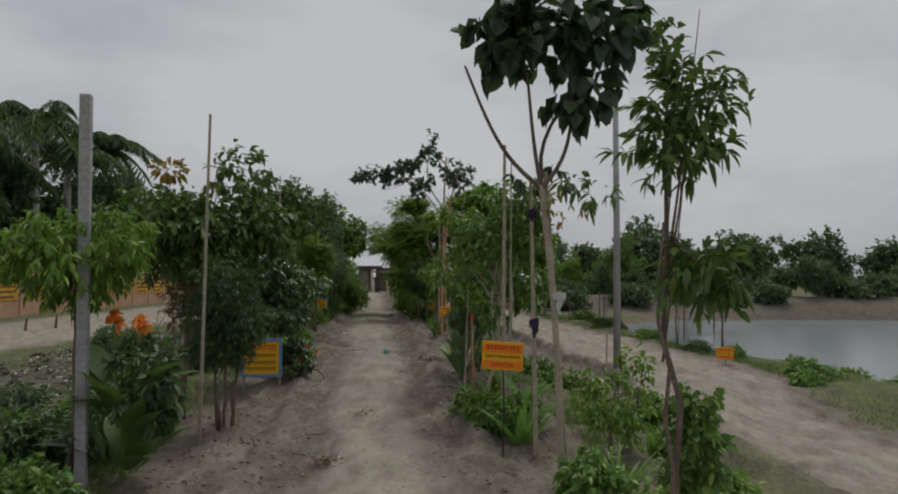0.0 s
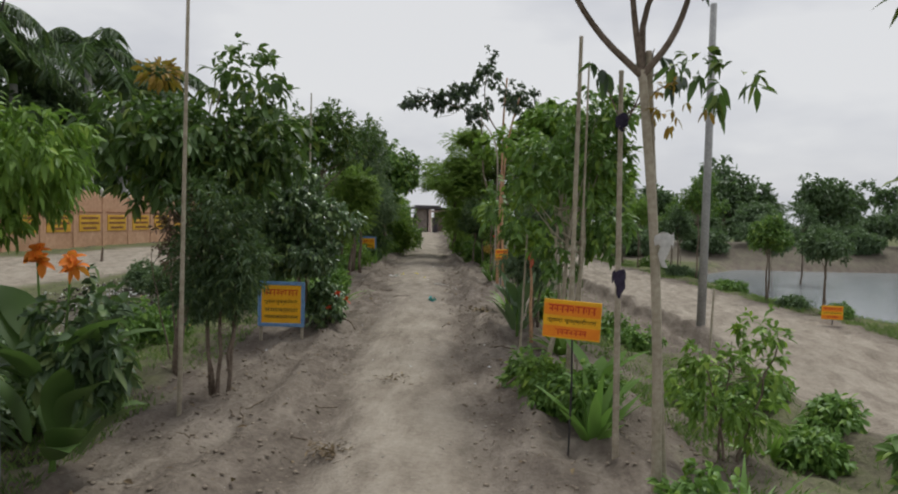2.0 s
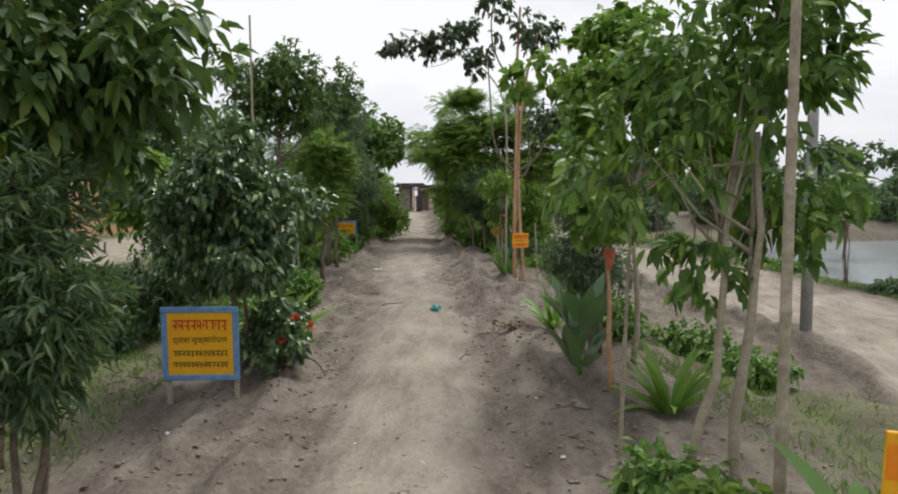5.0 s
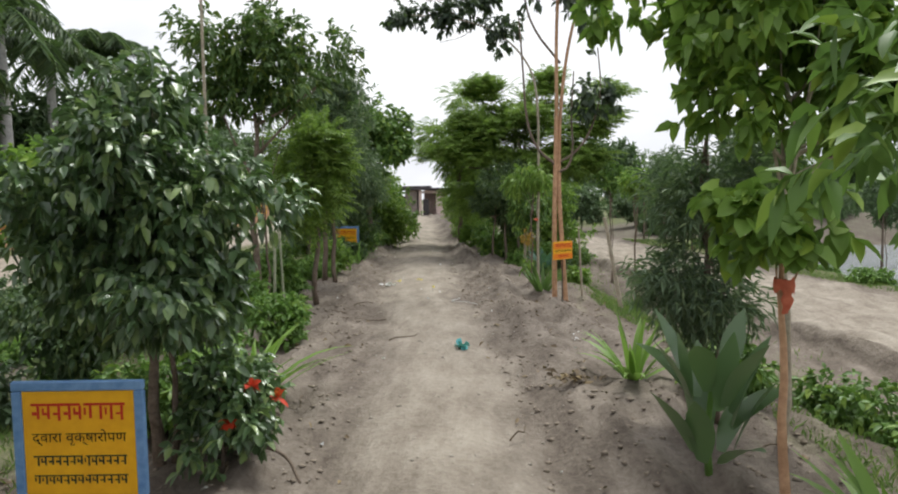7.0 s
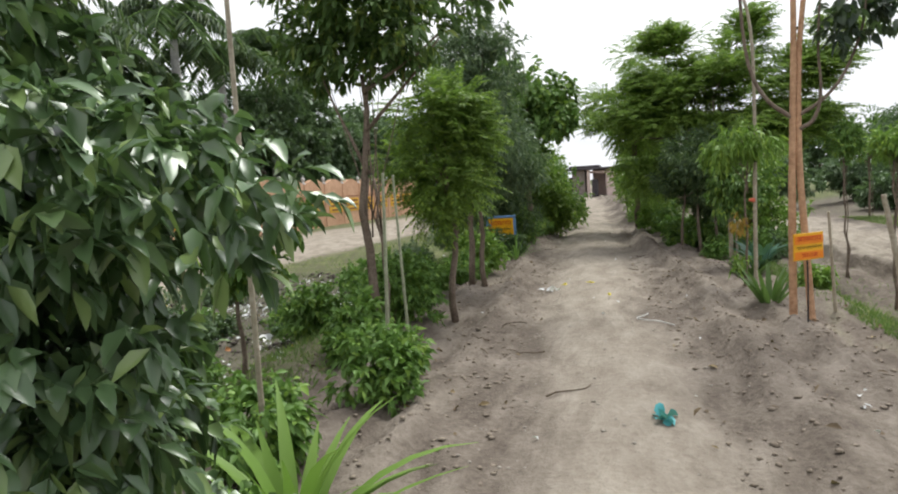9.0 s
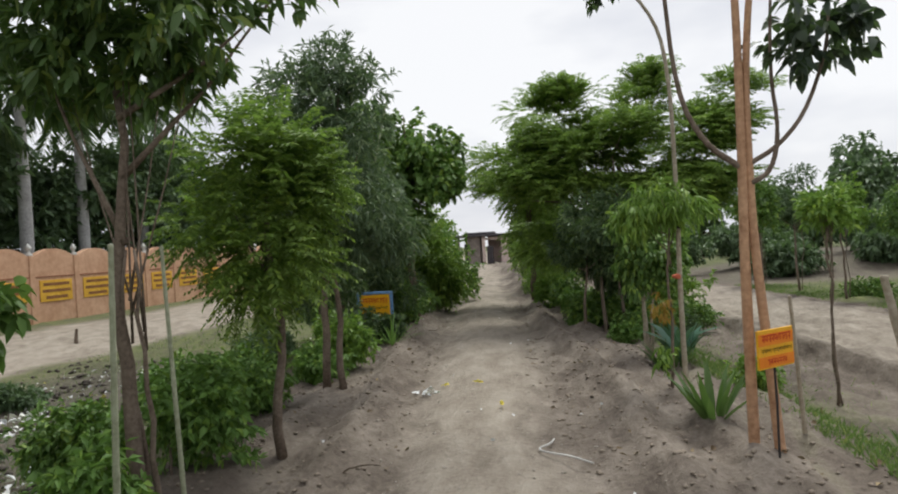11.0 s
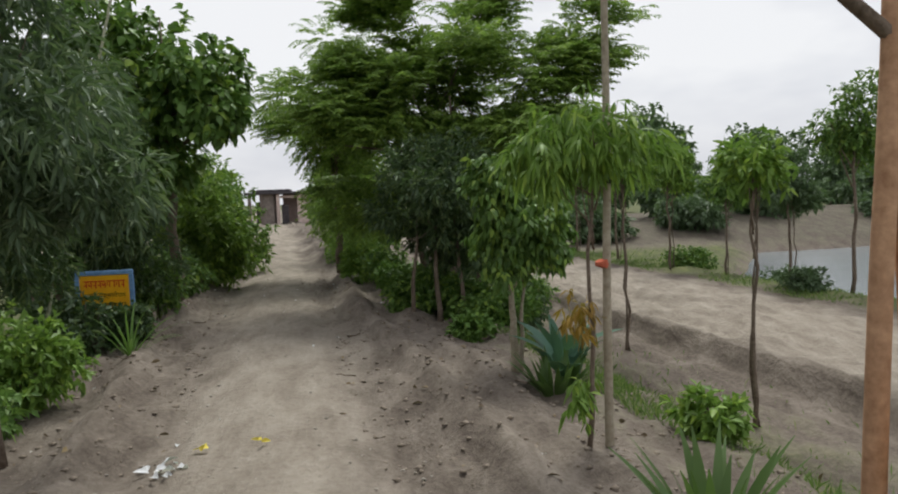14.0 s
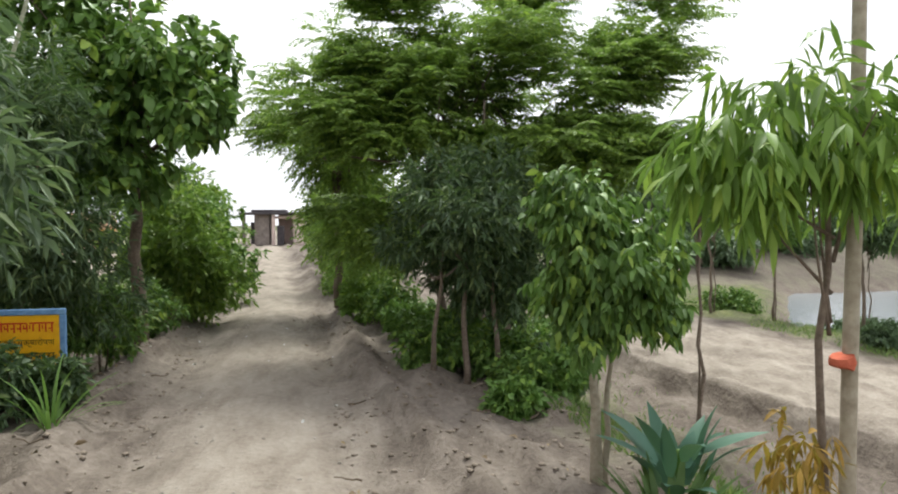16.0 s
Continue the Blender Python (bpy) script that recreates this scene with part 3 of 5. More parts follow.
me_pier = box_mesh("pier", 0.26, 0.26, 2.75, M_PEACH, 0.02)
me_band = box_mesh("band", 0.03, BAY - 0.28, 0.05, M_PEACH_DARK)
me_panel = box_mesh("panel", 0.03, 1.5, 0.72, M_OCHRE)
me_lines = [box_mesh("lettering", 0.006, wd, 0.1, M_OCHRE_INK, 0) for wd in (1.2, 1.3, 1.0)]
vf, ff = tube([(0, 0, 0), (0, 0, 0.05), (0, 0, 0.1), (0, 0, 0.16), (0, 0, 0.22), (0, 0, 0.27), (0, 0, 0.33), (0, 0, 0.42)], [0.13, 0.13, 0.06, 0.05, 0.10, 0.11, 0.07, 0.01], 10)
me_finial = mesh_from("finial", vf, ff, M_CLOTH, True)
for k in range(31):
    y = 4.6 + k * BAY
    put("pier", me_pier, wall, "", pose(WALL_X - 0.09, y, 0.625))
    put("finial", me_finial, wall, "", pose(WALL_X - 0.09, y, 2.0))
    if k < 30:
        put("band", me_band, wall, "", pose(WALL_X + 0.012, y + BAY / 2, 1.3))
        p = put("panel", me_panel, wall, "", pose(WALL_X + 0.012, y + BAY / 2, 0.82))
        for me, zz in zip(me_lines, (0.22, 0.0, -0.22)):
            put("lettering", me, p, "", pose(0.018, 0, zz))

# ---------------------------------------------------------------- hut at the path's end
M_BRICK = plain("grey_brown_brick", (0.16, 0.135, 0.12), (0.30, 0.26, 0.235), 14, 0.9, 0.2, 0.4, 0.01)
# Plaster paled so the shelter's back wall looks lit within the roof's shade.
M_PLASTER = plain("pink_plaster", (0.55, 0.42, 0.38), (0.72, 0.60, 0.55), 8, 0.9, 0.2, 0.2, 0.01)
M_SLAB = plain("dark_roof_slab", (0.05, 0.045, 0.05), (0.11, 0.10, 0.105), 10, 0.9, 0.2, 0.3, 0.01)
hut = thing("gate_shelter", -7.5, 66, 0.0, "flat-roofed brick gate shelter with an open doorway", "shelter")
for nm, me, m in (("roof", box_mesh("roof", 4.3, 2.6, 0.16, M_SLAB, 0.03), pose(-0.1, 0, 2.2)),
                  ("roof_bundle", box_mesh("roof_bundle", 2.4, 1.6, 0.2, M_SLAB, 0.08), pose(-0.3, 0, 2.37)),
                  ("wall", box_mesh("wall", 1.0, 2.2, 2.12, M_BRICK, 0.02), pose(-0.75, 0.2, 1.06)),
                  ("wall", box_mesh("wall", 0.75, 2.2, 2.12, M_PLASTER, 0.02), pose(1.75, 0.2, 1.06)),
                  ("lintel", box_mesh("lintel", 1.2, 0.2, 0.18, M_PLASTER, 0.01), pose(0.75, -0.7, 1.92)),
                  ("back_wall", box_mesh("back_wall", 1.2, 0.15, 2.12, M_PLASTER, 0.02), pose(0.75, 1.2, 1.06)),
                  ("gate_leaf", box_mesh("gate_leaf", 0.5, 0.06, 1.35, M_SLAB, 0.01), pose(0.5, -0.75, 0.68)),
                  ("pillar", box_mesh("pillar", 0.22, 0.22, 2.12, M_BRICK, 0.02), pose(-1.95, -0.9, 1.06)),
                  ("pillar", box_mesh("pillar", 0.22, 0.22, 2.12, M_PLASTER, 0.02), pose(0.05, -1.0, 1.06)),
                  ("door", box_mesh("door", 0.42, 0.06, 1.6, M_SLAB, 0.01), pose(-1.5, 0.6, 0.8)),
                  ("side_wall", box_mesh("side_wall", 2.2, 0.2, 1.5, M_PLASTER, 0.02), pose(3.3, 0.4, 0.75))):
    put(nm, me, hut, "", m)

# ---------------------------------------------------------------- trees along the path
tree("young_tree", -3.1, 5.75, "young yellow-green tree beside a concrete post", [(0, 0, 1.95, 0.6, 0.55, 0.36)], L_LIME,
     [(0, 0, 0.02, 0, 1.8, 0.026)], twigs=420, per=10, length=0.085, width=0.03, droop=0.7, clumps=14, clump=0.22, seed=1)
t = tree("mango_tree", 1.18, 3.68, "slim young mango tree with drooping dark leaves", [(0.09, 0, 2.65, 0.23, 0.24, 0.55), (0.18, -0.03, 1.8, 0.22, 0.2, 0.15)], L_MANGO,
         [(0.02, 0, 0.0, 0, 2.8, 0.02), (-0.05, 0.03, -0.03, 0, 2.0, 0.016)], twigs=130, per=9, length=0.095, width=0.036, droop=0.2, clumps=26, clump=0.11, limbs=9, seed=2)
crown(t, [(0.24, 0.3, 0.75, 0.09, 0.09, 0.38)], L_BROAD, 3, 110, 8, 0.07, 0.035, clumps=12, clump=0.08, name="vine")

yt = thing("round_leaf_tree", 0.93, 5.72, 0, "tall thin tree with big round dusky leaves tied to bamboo", "tree")
limb_tube(yt, [(0.0, 0, -0.05), (-0.04, 0, 1.3), (-0.16, 0.03, 2.45)], 0.03, 0.024, M_BAMBOO, "trunk")
for pts in ([(-0.16, 0.03, 2.42), (-0.42, 0, 2.65), (-0.6, 0, 2.95), (-0.8, 0, 3.45)], [(-0.16, 0.03, 2.42), (-0.22, 0.05, 2.8), (-0.28, 0, 3.4)],
            [(-0.16, 0.03, 2.42), (0.0, 0, 2.62), (0.08, -0.05, 2.9), (0.1, 0, 3.4)], [(-0.16, 0.03, 2.4), (-0.14, 0.2, 2.9), (0.3, 0.3, 3.5)]):
    limb_tube(yt, pts, 0.022, 0.01, M_BARK)
crown(yt, [(-0.35, 0, 3.75, 0.48, 0.5, 0.32), (0.25, 0.1, 3.78, 0.42, 0.45, 0.3), (-0.72, 0, 3.45, 0.18, 0.2, 0.25), (0.12, 0, 3.3, 0.12, 0.12, 0.12)], L_ROUND, 5, 120, 6, 0.16, 0.14, droop=0.7, clumps=18, clump=0.2)
crown(yt, [(0.0, 0, 2.25, 0.2, 0.2, 0.15)], L_YOUNG, 6, 10, 6, 0.055, 0.022, clumps=7, clump=0.12, name="leaf_tuft")
crown(yt, [(0.24, 0.0, 2.42, 0.16, 0.16, 0.1)], L_MANGO, 7, 12, 6, 0.1, 0.035, clumps=5, clump=0.1, name="leaf_tuft")
knot(yt, -0.02, 0.01, 1.53, 0.042, M_CLOTH, "cloth_tie", 0.15, "torn white cloth")

t = tree("jackfruit_tree", -3.3, 8.6, "leafy jackfruit tree with rusty young leaves on top", [(0.1, 0, 2.35, 1.25, 1.0, 0.62), (0.75, -0.1, 2.5, 0.5, 0.5, 0.5), (0.45, 0, 2.95, 0.35, 0.35, 0.25)], L_MANGO,
         [(0, 0, 0.1, 0, 2.2, 0.045)], twigs=640, per=9, length=0.13, width=0.06, clumps=34, clump=0.24, limbs=10, seed=4,
         accent=([(-0.2, 0, 3.05, 0.22, 0.2, 0.13)], L_YOUNG, 90, 0.11, 0.05, "young_leaves"))
tree("bottlebrush_shrub", -2.52, 7.85, "dark many-stemmed bottlebrush shrub", [(0, 0, 1.45, 0.52, 0.5, 0.6), (0, 0, 1.0, 0.3, 0.3, 0.3)], L_DARK,
     [(-0.06, 0, -0.12, 0, 1.5, 0.018), (0.06, 0.05, 0.15, 0, 1.5, 0.018), (0.0, -0.05, 0.0, 0.1, 1.6, 0.018), (0.1, -0.04, 0.05, 0.1, 1.4, 0.015), (-0.1, 0.04, -0.2, 0.1, 1.4, 0.015)],
     twigs=1000, per=10, length=0.075, width=0.016, kind="small", clumps=30, clump=0.16, seed=5)
tree("pink_shrub", -3.5, 9.0, "thin shrub with pinkish new leaves", [(0, 0, 1.35, 0.36, 0.3, 0.55)], L_PINK,
     [(0, 0, -0.1, 0, 1.5, 0.012), (0.05, 0, 0.15, 0, 1.4, 0.012), (-0.05, 0, -0.3, 0, 1.2, 0.01)], twigs=170, per=8, length=0.075, width=0.022, kind="small", clumps=16, clump=0.15, limbs=8, seed=6)
tree("fig_tree", -2.74, 10.9, "round clipped fig tree with glossy dark leaves", [(-0.06, 0, 1.42, 0.8, 0.68, 0.6), (0.05, 0, 2.05, 0.2, 0.2, 0.14), (0.0, 0, 0.95, 0.6, 0.5, 0.25)], L_FICUS,
     [(0, 0, 0, 0, 1.0, 0.035), (0.05, 0.03, 0.1, 0, 1.0, 0.02)], twigs=1700, per=9, length=0.072, width=0.038, droop=0.45, clumps=80, clump=0.17, seed=7)
tree("leafy_tree", 0.68, 8.75, "yellow-green leafy tree leaning on bamboo stakes", [(0.0, 0.1, 2.2, 0.65, 0.6, 0.42), (-0.35, 0.1, 1.75, 0.4, 0.4, 0.3), (0.25, 0.1, 1.6, 0.25, 0.25, 0.18), (0.15, 0, 2.65, 0.42, 0.42, 0.22), (-0.1, 0.1, 1.3, 0.3, 0.3, 0.2)], L_BROAD,
     [(0.05, 0, 0.1, 0, 1.9, 0.03), (-0.3, 0, 0.05, 0.1, 1.9, 0.026)], bark=M_BAMBOO, twigs=400, per=9, length=0.095, width=0.043, clumps=44, clump=0.19, limbs=14, seed=8)
tree("leafy_tree", 0.72, 11.45, "broad-leaved tree with lime green new leaves", [(-0.1, 0, 2.55, 0.95, 0.7, 0.55), (0.5, -0.2, 2.05, 0.5, 0.5, 0.3), (-0.3, -0.1, 2.05, 0.3, 0.3, 0.2)], L_LIME,
     [(0, 0, 0, 0, 2.1, 0.026)], bark=M_BAMBOO, twigs=900, per=8, length=0.095, width=0.07, clumps=50, clump=0.2, limbs=14, seed=10)
tree("bottlebrush_shrub", 0.42, 11.9, "dark upright bottlebrush shrub", [(0, 0, 1.45, 0.34, 0.34, 0.75), (0, 0, 0.85, 0.42, 0.4, 0.28)], L_GREY,
     [(0, 0, 0, 0, 1.8, 0.03), (0.08, 0, 0.1, 0, 1.2, 0.02)], twigs=760, per=11, length=0.085, width=0.014, kind="small", clumps=28, clump=0.14, seed=11)
st = tree("sapling", 0.34, 10.5, "lime-leaved sapling tied with a red rag", [(0, 0, 1.36, 0.24, 0.26, 0.16)], L_LIME,
          [(0.03, 0, 0, 0, 1.25, 0.022)], bark=M_BARK_RED, twigs=46, per=7, length=0.1, width=0.085, clumps=9, clump=0.12, seed=12)
knot(st, 0.005, 0, 1.06, 0.03, M_CLOTH_RED, "rag_tie", 0.12, "faded red rag")
tree("leafy_tree", -4.6, 13.1, "young tree with bright lime leaves on stakes", [(0.0, 0, 1.75, 0.5, 0.5, 0.55)], L_LIME,
     [(0, 0, 0, 0, 1.9, 0.03)], twigs=520, per=9, length=0.1, width=0.05, clumps=24, clump=0.22, seed=13)
tree("mango_tree", -3.72, 15.3, "dark-leaved mango tree on a slim trunk", [(0.1, 0, 3.1, 1.1, 0.95, 0.5), (0.9, 0.1, 3.0, 0.4, 0.4, 0.3), (-0.5, 0, 2.75, 0.5, 0.5, 0.3), (0.15, 0, 2.6, 0.6, 0.6, 0.28)], L_MANGO,
     [(0, 0, 0, 0, 2.4, 0.045), (0.16, 0, 0.05, 0, 1.5, 0.018), (-0.05, 0.1, 0.0, 0, 1.5, 0.018)], twigs=700, per=9, length=0.1, width=0.042, droop=0.1, clumps=54, clump=0.18, limbs=9, seed=14)
tree("sapling", -4.8, 14.75, "broad-leaved sapling beside the rubbish hollow", [(0.1, 0, 1.05, 0.42, 0.4, 0.22), (-0.3, 0, 1.5, 0.42, 0.35, 0.25), (0.35, 0.1, 1.45, 0.4, 0.35, 0.22), (-0.1, 0, 1.85, 0.25, 0.25, 0.2)], L_BROAD,
     [(0, 0, 0, 0, 1.4, 0.022)], twigs=230, per=7, length=0.1, width=0.06, clumps=26, clump=0.14, limbs=9, seed=15)
tree("feathery_tree", -3.35, 16.4, "slender feathery green tree", [(0.0, 0, 1.85, 0.72, 0.65, 0.72), (-0.15, 0, 1.3, 0.5, 0.45, 0.35)], L_FEATHER,
     [(0, 0, 0, 0, 1.9, 0.035)], twigs=1150, per=11, length=0.055, width=0.02, kind="feather", clumps=28, clump=0.24, seed=16)
tree("leafy_tree", -3.72, 18.6, "tall narrow-leaved dark tree with twin trunks", [(0.1, 0, 2.2, 0.9, 0.9, 1.0), (0.15, 0, 3.1, 0.5, 0.5, 0.45), (0.4, 0.2, 1.5, 0.5, 0.5, 0.4)], L_GREY,
     [(-0.08, 0, 0.1, 0, 2.6, 0.04), (0.1, 0, 0.0, 0, 2.0, 0.035)], twigs=1900, per=10, length=0.1, width=0.022, kind="small", clumps=46, clump=0.26, limbs=10, seed=17)
ol = tree("oleander_shrub", -4.95, 22.7, "big dark oleander shrub with narrow leaves", [(0, 0, 1.7, 1.1, 0.9, 1.1), (0.7, -0.1, 1.2, 0.6, 0.6, 0.7), (0.35, -0.3, 2.2, 0.7, 0.6, 0.6), (-0.6, -0.4, 2.4, 0.7, 0.6, 0.7)], L_DARK,
     [(0, 0, 0, 0, 1.8, 0.04), (0.2, 0, 0.5, 0, 1.6, 0.03), (-0.2, 0, -0.5, 0, 1.6, 0.03)], twigs=2900, per=10, length=0.11, width=0.018, kind="small", clumps=64, clump=0.3, seed=18)
flower_heads(ol, "flower", L_RED, [(0.25, -0.95, 2.3)], 0.06, np.random.default_rng(5))
flower_heads(ol, "flower", L_PINK, [(0.75, -0.6, 1.9), (-0.2, -0.9, 1.7), (0.5, -0.85, 1.5)], 0.05, np.random.default_rng(6))
tree("leafy_tree", -4.0, 24.0, "tall fig tree with big heart-shaped leaves", [(0, 0, 3.0, 1.05, 1.0, 1.0), (0.7, -0.5, 2.4, 0.5, 0.5, 0.4), (1.05, -0.85, 2.1, 0.16, 0.16, 0.12), (-0.9, -0.2, 2.9, 0.9, 0.8, 1.2), (-0.3, -0.3, 1.9, 0.75, 0.7, 0.6)], L_BROAD,
     [(0, 0, 0, 0, 2.8, 0.07)], twigs=1150, per=8, length=0.13, width=0.09, clumps=80, clump=0.26, limbs=20, seed=19)
tree("dark_shrub", -4.6, 20.6, "dark bushy shrub behind the path bank", [(0, 0, 1.2, 0.7, 0.6, 0.8)], L_DARK,
     [(0, 0, 0, 0, 1.2, 0.03)], twigs=900, per=10, length=0.09, width=0.02, kind="small", clumps=24, clump=0.25, seed=20)

# forked tree with arching limbs beside the sign
ft = thing("fork_tree", -0.08, 16.28, 0, "reddish twin-stemmed forked tree with dusky leaves high up", "tree")
limb_tube(ft, [(-0.11, 0.05, -0.05), (-0.11, 0.02, 1.0), (-0.10, 0, 1.5), (-0.09, 0, 1.9), (-0.07, 0.02, 2.6), (-0.08, 0, 3.4), (-0.02, 0, 4.3)], 0.035, 0.018, M_BARK_RED, "trunk", 9)
limb_tube(ft, [(0.03, 0.0, -0.05), (-0.02, 0, 0.8), (-0.05, 0.01, 1.3), (-0.05, 0.01, 1.85), (-0.03, 0.04, 2.4), (0.06, 0.0, 3.2), (0.25, 0, 3.9)], 0.033, 0.016, M_BARK_RED, "trunk", 9)
for pts, a in (([(-0.1, 0, 1.74), (-0.31, 0, 1.9), (-0.46, 0, 2.24), (-0.5, 0, 3.0), (-0.54, 0.1, 3.6)], 0.022),
               ([(-0.045, 0, 1.64), (0.08, 0, 1.7), (0.13, -0.02, 1.95), (0.1, 0, 2.3), (0.14, 0, 2.9)], 0.019),
               ([(-0.045, 0.01, 1.76), (0.14, 0, 1.86), (0.34, 0.05, 2.1), (0.5, 0.05, 2.6), (0.45, 0.1, 3.2)], 0.018),
               ([(-0.03, 0, 3.0), (-0.4, 0.1, 3.5), (-0.5, 0, 4.0), (-0.4, 0, 4.6)], 0.018)):
    limb_tube(ft, pts, a, a * 0.4, M_BARK)
crown(ft, [(-0.35, 0, 4.3, 0.4, 0.3, 0.55), (0.2, 0, 3.9, 0.4, 0.35, 0.45)], L_ROUND, 22, 100, 8, 0.1, 0.06, clumps=18, clump=0.15)
crown(ft, [(0.42, 0.05, 2.75, 0.28, 0.25, 0.42)], L_ROUND, 23, 46, 7, 0.11, 0.06, clumps=10, clump=0.1)

at = thing("arching_tree", -0.30, 18.12, 0, "very slender tree whose leafy tip arches over the path", "tree")
limb_tube(at, [(0, 0, -0.05), (0.0, 0, 0.9), (0.02, 0, 1.6), (0.02, 0, 2.9), (-0.12, 0, 3.4), (-0.55, 0, 3.85), (-1.2, 0, 4.1), (-2.1, -0.1, 4.15)], 0.026, 0.007, M_BAMBOO, "trunk", 9)
put("binding", mesh_from("binding", *tube([(0.015, 0, 1.42), (0.016, 0, 1.45), (0.017, 0, 1.48)], [0.026, 0.029, 0.026], 9), M_CLOTH_DARK), at, "dark cord binding")
for pts in ([(-0.5, 0, 3.8), (-0.8, 0.2, 4.2), (-0.9, 0.3, 4.5)], [(-1.2, 0, 4.1), (-1.5, -0.2, 4.35), (-1.9, -0.3, 4.4)], [(-0.9, 0, 4.0), (-1.1, 0.2, 3.85), (-1.5, 0.3, 3.8)]):
    limb_tube(at, pts, 0.008, 0.004, M_BARK, "limb", 5)
crown(at, [(-1.2, 0.05, 4.15, 0.65, 0.35, 0.22), (-2.0, -0.1, 4.15, 0.42, 0.25, 0.14), (-0.55, 0, 3.9, 0.4, 0.3, 0.25), (-0.85, 0.2, 4.4, 0.25, 0.25, 0.15)], L_ROUND, 21, 230, 8, 0.09, 0.062, clumps=36, clump=0.13)
tree("fig_tree", -0.42, 19.9, "round fig tree with glossy leaves and pale stem", [(0.04, 0, 1.16, 0.44, 0.44, 0.48), (-0.08, 0, 1.5, 0.28, 0.25, 0.18)], L_BROAD,
     [(0, 0, 0, 0, 0.9, 0.035), (0.05, 0, 0.1, 0, 0.9, 0.02)], bark=M_BAMBOO, twigs=1250, per=9, length=0.062, width=0.032, droop=0.9, clumps=52, clump=0.13, seed=24)
mt = tree("mango_tree", -0.38, 18.1, "young mango tree tied to a pale bamboo pole", [(0.04, 0, 1.68, 0.32, 0.3, 0.2), (-0.22, 0, 1.62, 0.22, 0.25, 0.18)], L_LIME,
          [(-0.05, -0.02, 0.05, 0.03, 1.7, 0.014)], twigs=190, per=9, length=0.09, width=0.02, droop=0.9, clumps=26, clump=0.11, limbs=8, seed=25)
put("rag_tie", mesh_from("rag_tie", *tube([(0.05, 0.01, 0.955), (0.055, 0.012, 0.97), (0.05, 0.01, 0.99)], [0.033, 0.037, 0.032], 9), M_CLOTH_RED), mt, "red rag")
crown(mt, [(-0.06, 0, 0.72, 0.09, 0.09, 0.2)], L_YOUNG, 26, 22, 7, 0.06, 0.016, droop=0.9, clumps=9, clump=0.07, name="side_shoot")
crown(mt, [(-0.1, -0.05, 0.28, 0.08, 0.08, 0.14)], L_LIME, 27, 16, 7, 0.07, 0.024, droop=0.9, clumps=5, clump=0.07, name="side_shoot")
tree("flame_tree", -0.38, 23.9, "large feathery flame tree with layered fronds", [(0.1, 0, 3.0, 1.7, 1.5, 0.85), (-1.0, -0.4, 2.6, 1.1, 1.0, 0.9), (-0.75, 0, 3.9, 0.55, 0.6, 0.4), (-1.55, 0.2, 3.35, 0.5, 0.5, 0.35), (0.6, 0, 3.9, 0.9, 0.8, 0.4), (1.1, -0.7, 2.2, 1.0, 0.9, 0.5), (1.7, -0.5, 3.1, 1.0, 0.8, 0.6), (1.9, -0.3, 3.75, 0.6, 0.6, 0.3), (-1.0, -0.2, 1.45, 0.7, 0.6, 0.6), (-1.95, 0.2, 2.5, 0.4, 0.4, 0.3), (0.3, 0.2, 2.15, 1.3, 1.0, 0.6)], L_FEATHER,
     [(0, 0, 0.1, 0, 2.6, 0.08), (-0.3, 0.2, -0.6, 0, 2.4, 0.045), (0.3, 0.1, 0.7, 0, 2.2, 0.04)], twigs=8200, per=12, length=0.066, width=0.023, kind="pads", clumps=150, clump=0.36, limbs=22, seed=28)
tree("dark_tree", -0.75, 22.3, "small dark bushy tree under the flame tree", [(0, 0, 1.35, 0.7, 0.66, 0.85), (0.35, 0.3, 1.0, 0.5, 0.5, 0.5)], L_DARK,
     [(0, 0, 0, 0, 1.2, 0.03), (0.3, 0, 0.2, 0, 1.2, 0.025), (-0.3, 0.1, -0.2, 0, 1.2, 0.025)], twigs=2200, per=10, length=0.085, width=0.022, kind="small", clumps=40, clump=0.22, seed=29)
tree("neem_tree", -2.0, 27.0, "drooping grey-green neem tree over the path", [(0.2, 0, 2.7, 1.1, 1.1, 1.5), (-0.65, -0.6, 2.75, 0.4, 0.4, 0.45), (0.35, 0, 1.2, 0.8, 0.9, 0.7)], L_FEATHER,
     [(0, 0, 0, 0, 2.6, 0.06)], twigs=1700, per=11, length=0.08, width=0.026, kind="feather", droop=0.7, clumps=48, clump=0.36, limbs=9, seed=30)
ROW = [(-4.2, 26.0, 0.75), (-4.5, 28.2, 1.0), (-5.2, 30.2, 1.15), (-5.8, 32.8, 1.25), (-6.9, 36.2, 1.2), (-7.6, 40, 1.3), (-8.4, 45, 1.4), (-9.8, 50, 1.5),
       (-1.6, 30.2, 1.2), (-1.9, 33.5, 1.3), (-2.3, 37.5, 1.4), (-2.5, 41.5, 1.4), (-2.7, 46, 1.5), (-2.2, 51, 1.6), (0.6, 27.5, 1.1)]
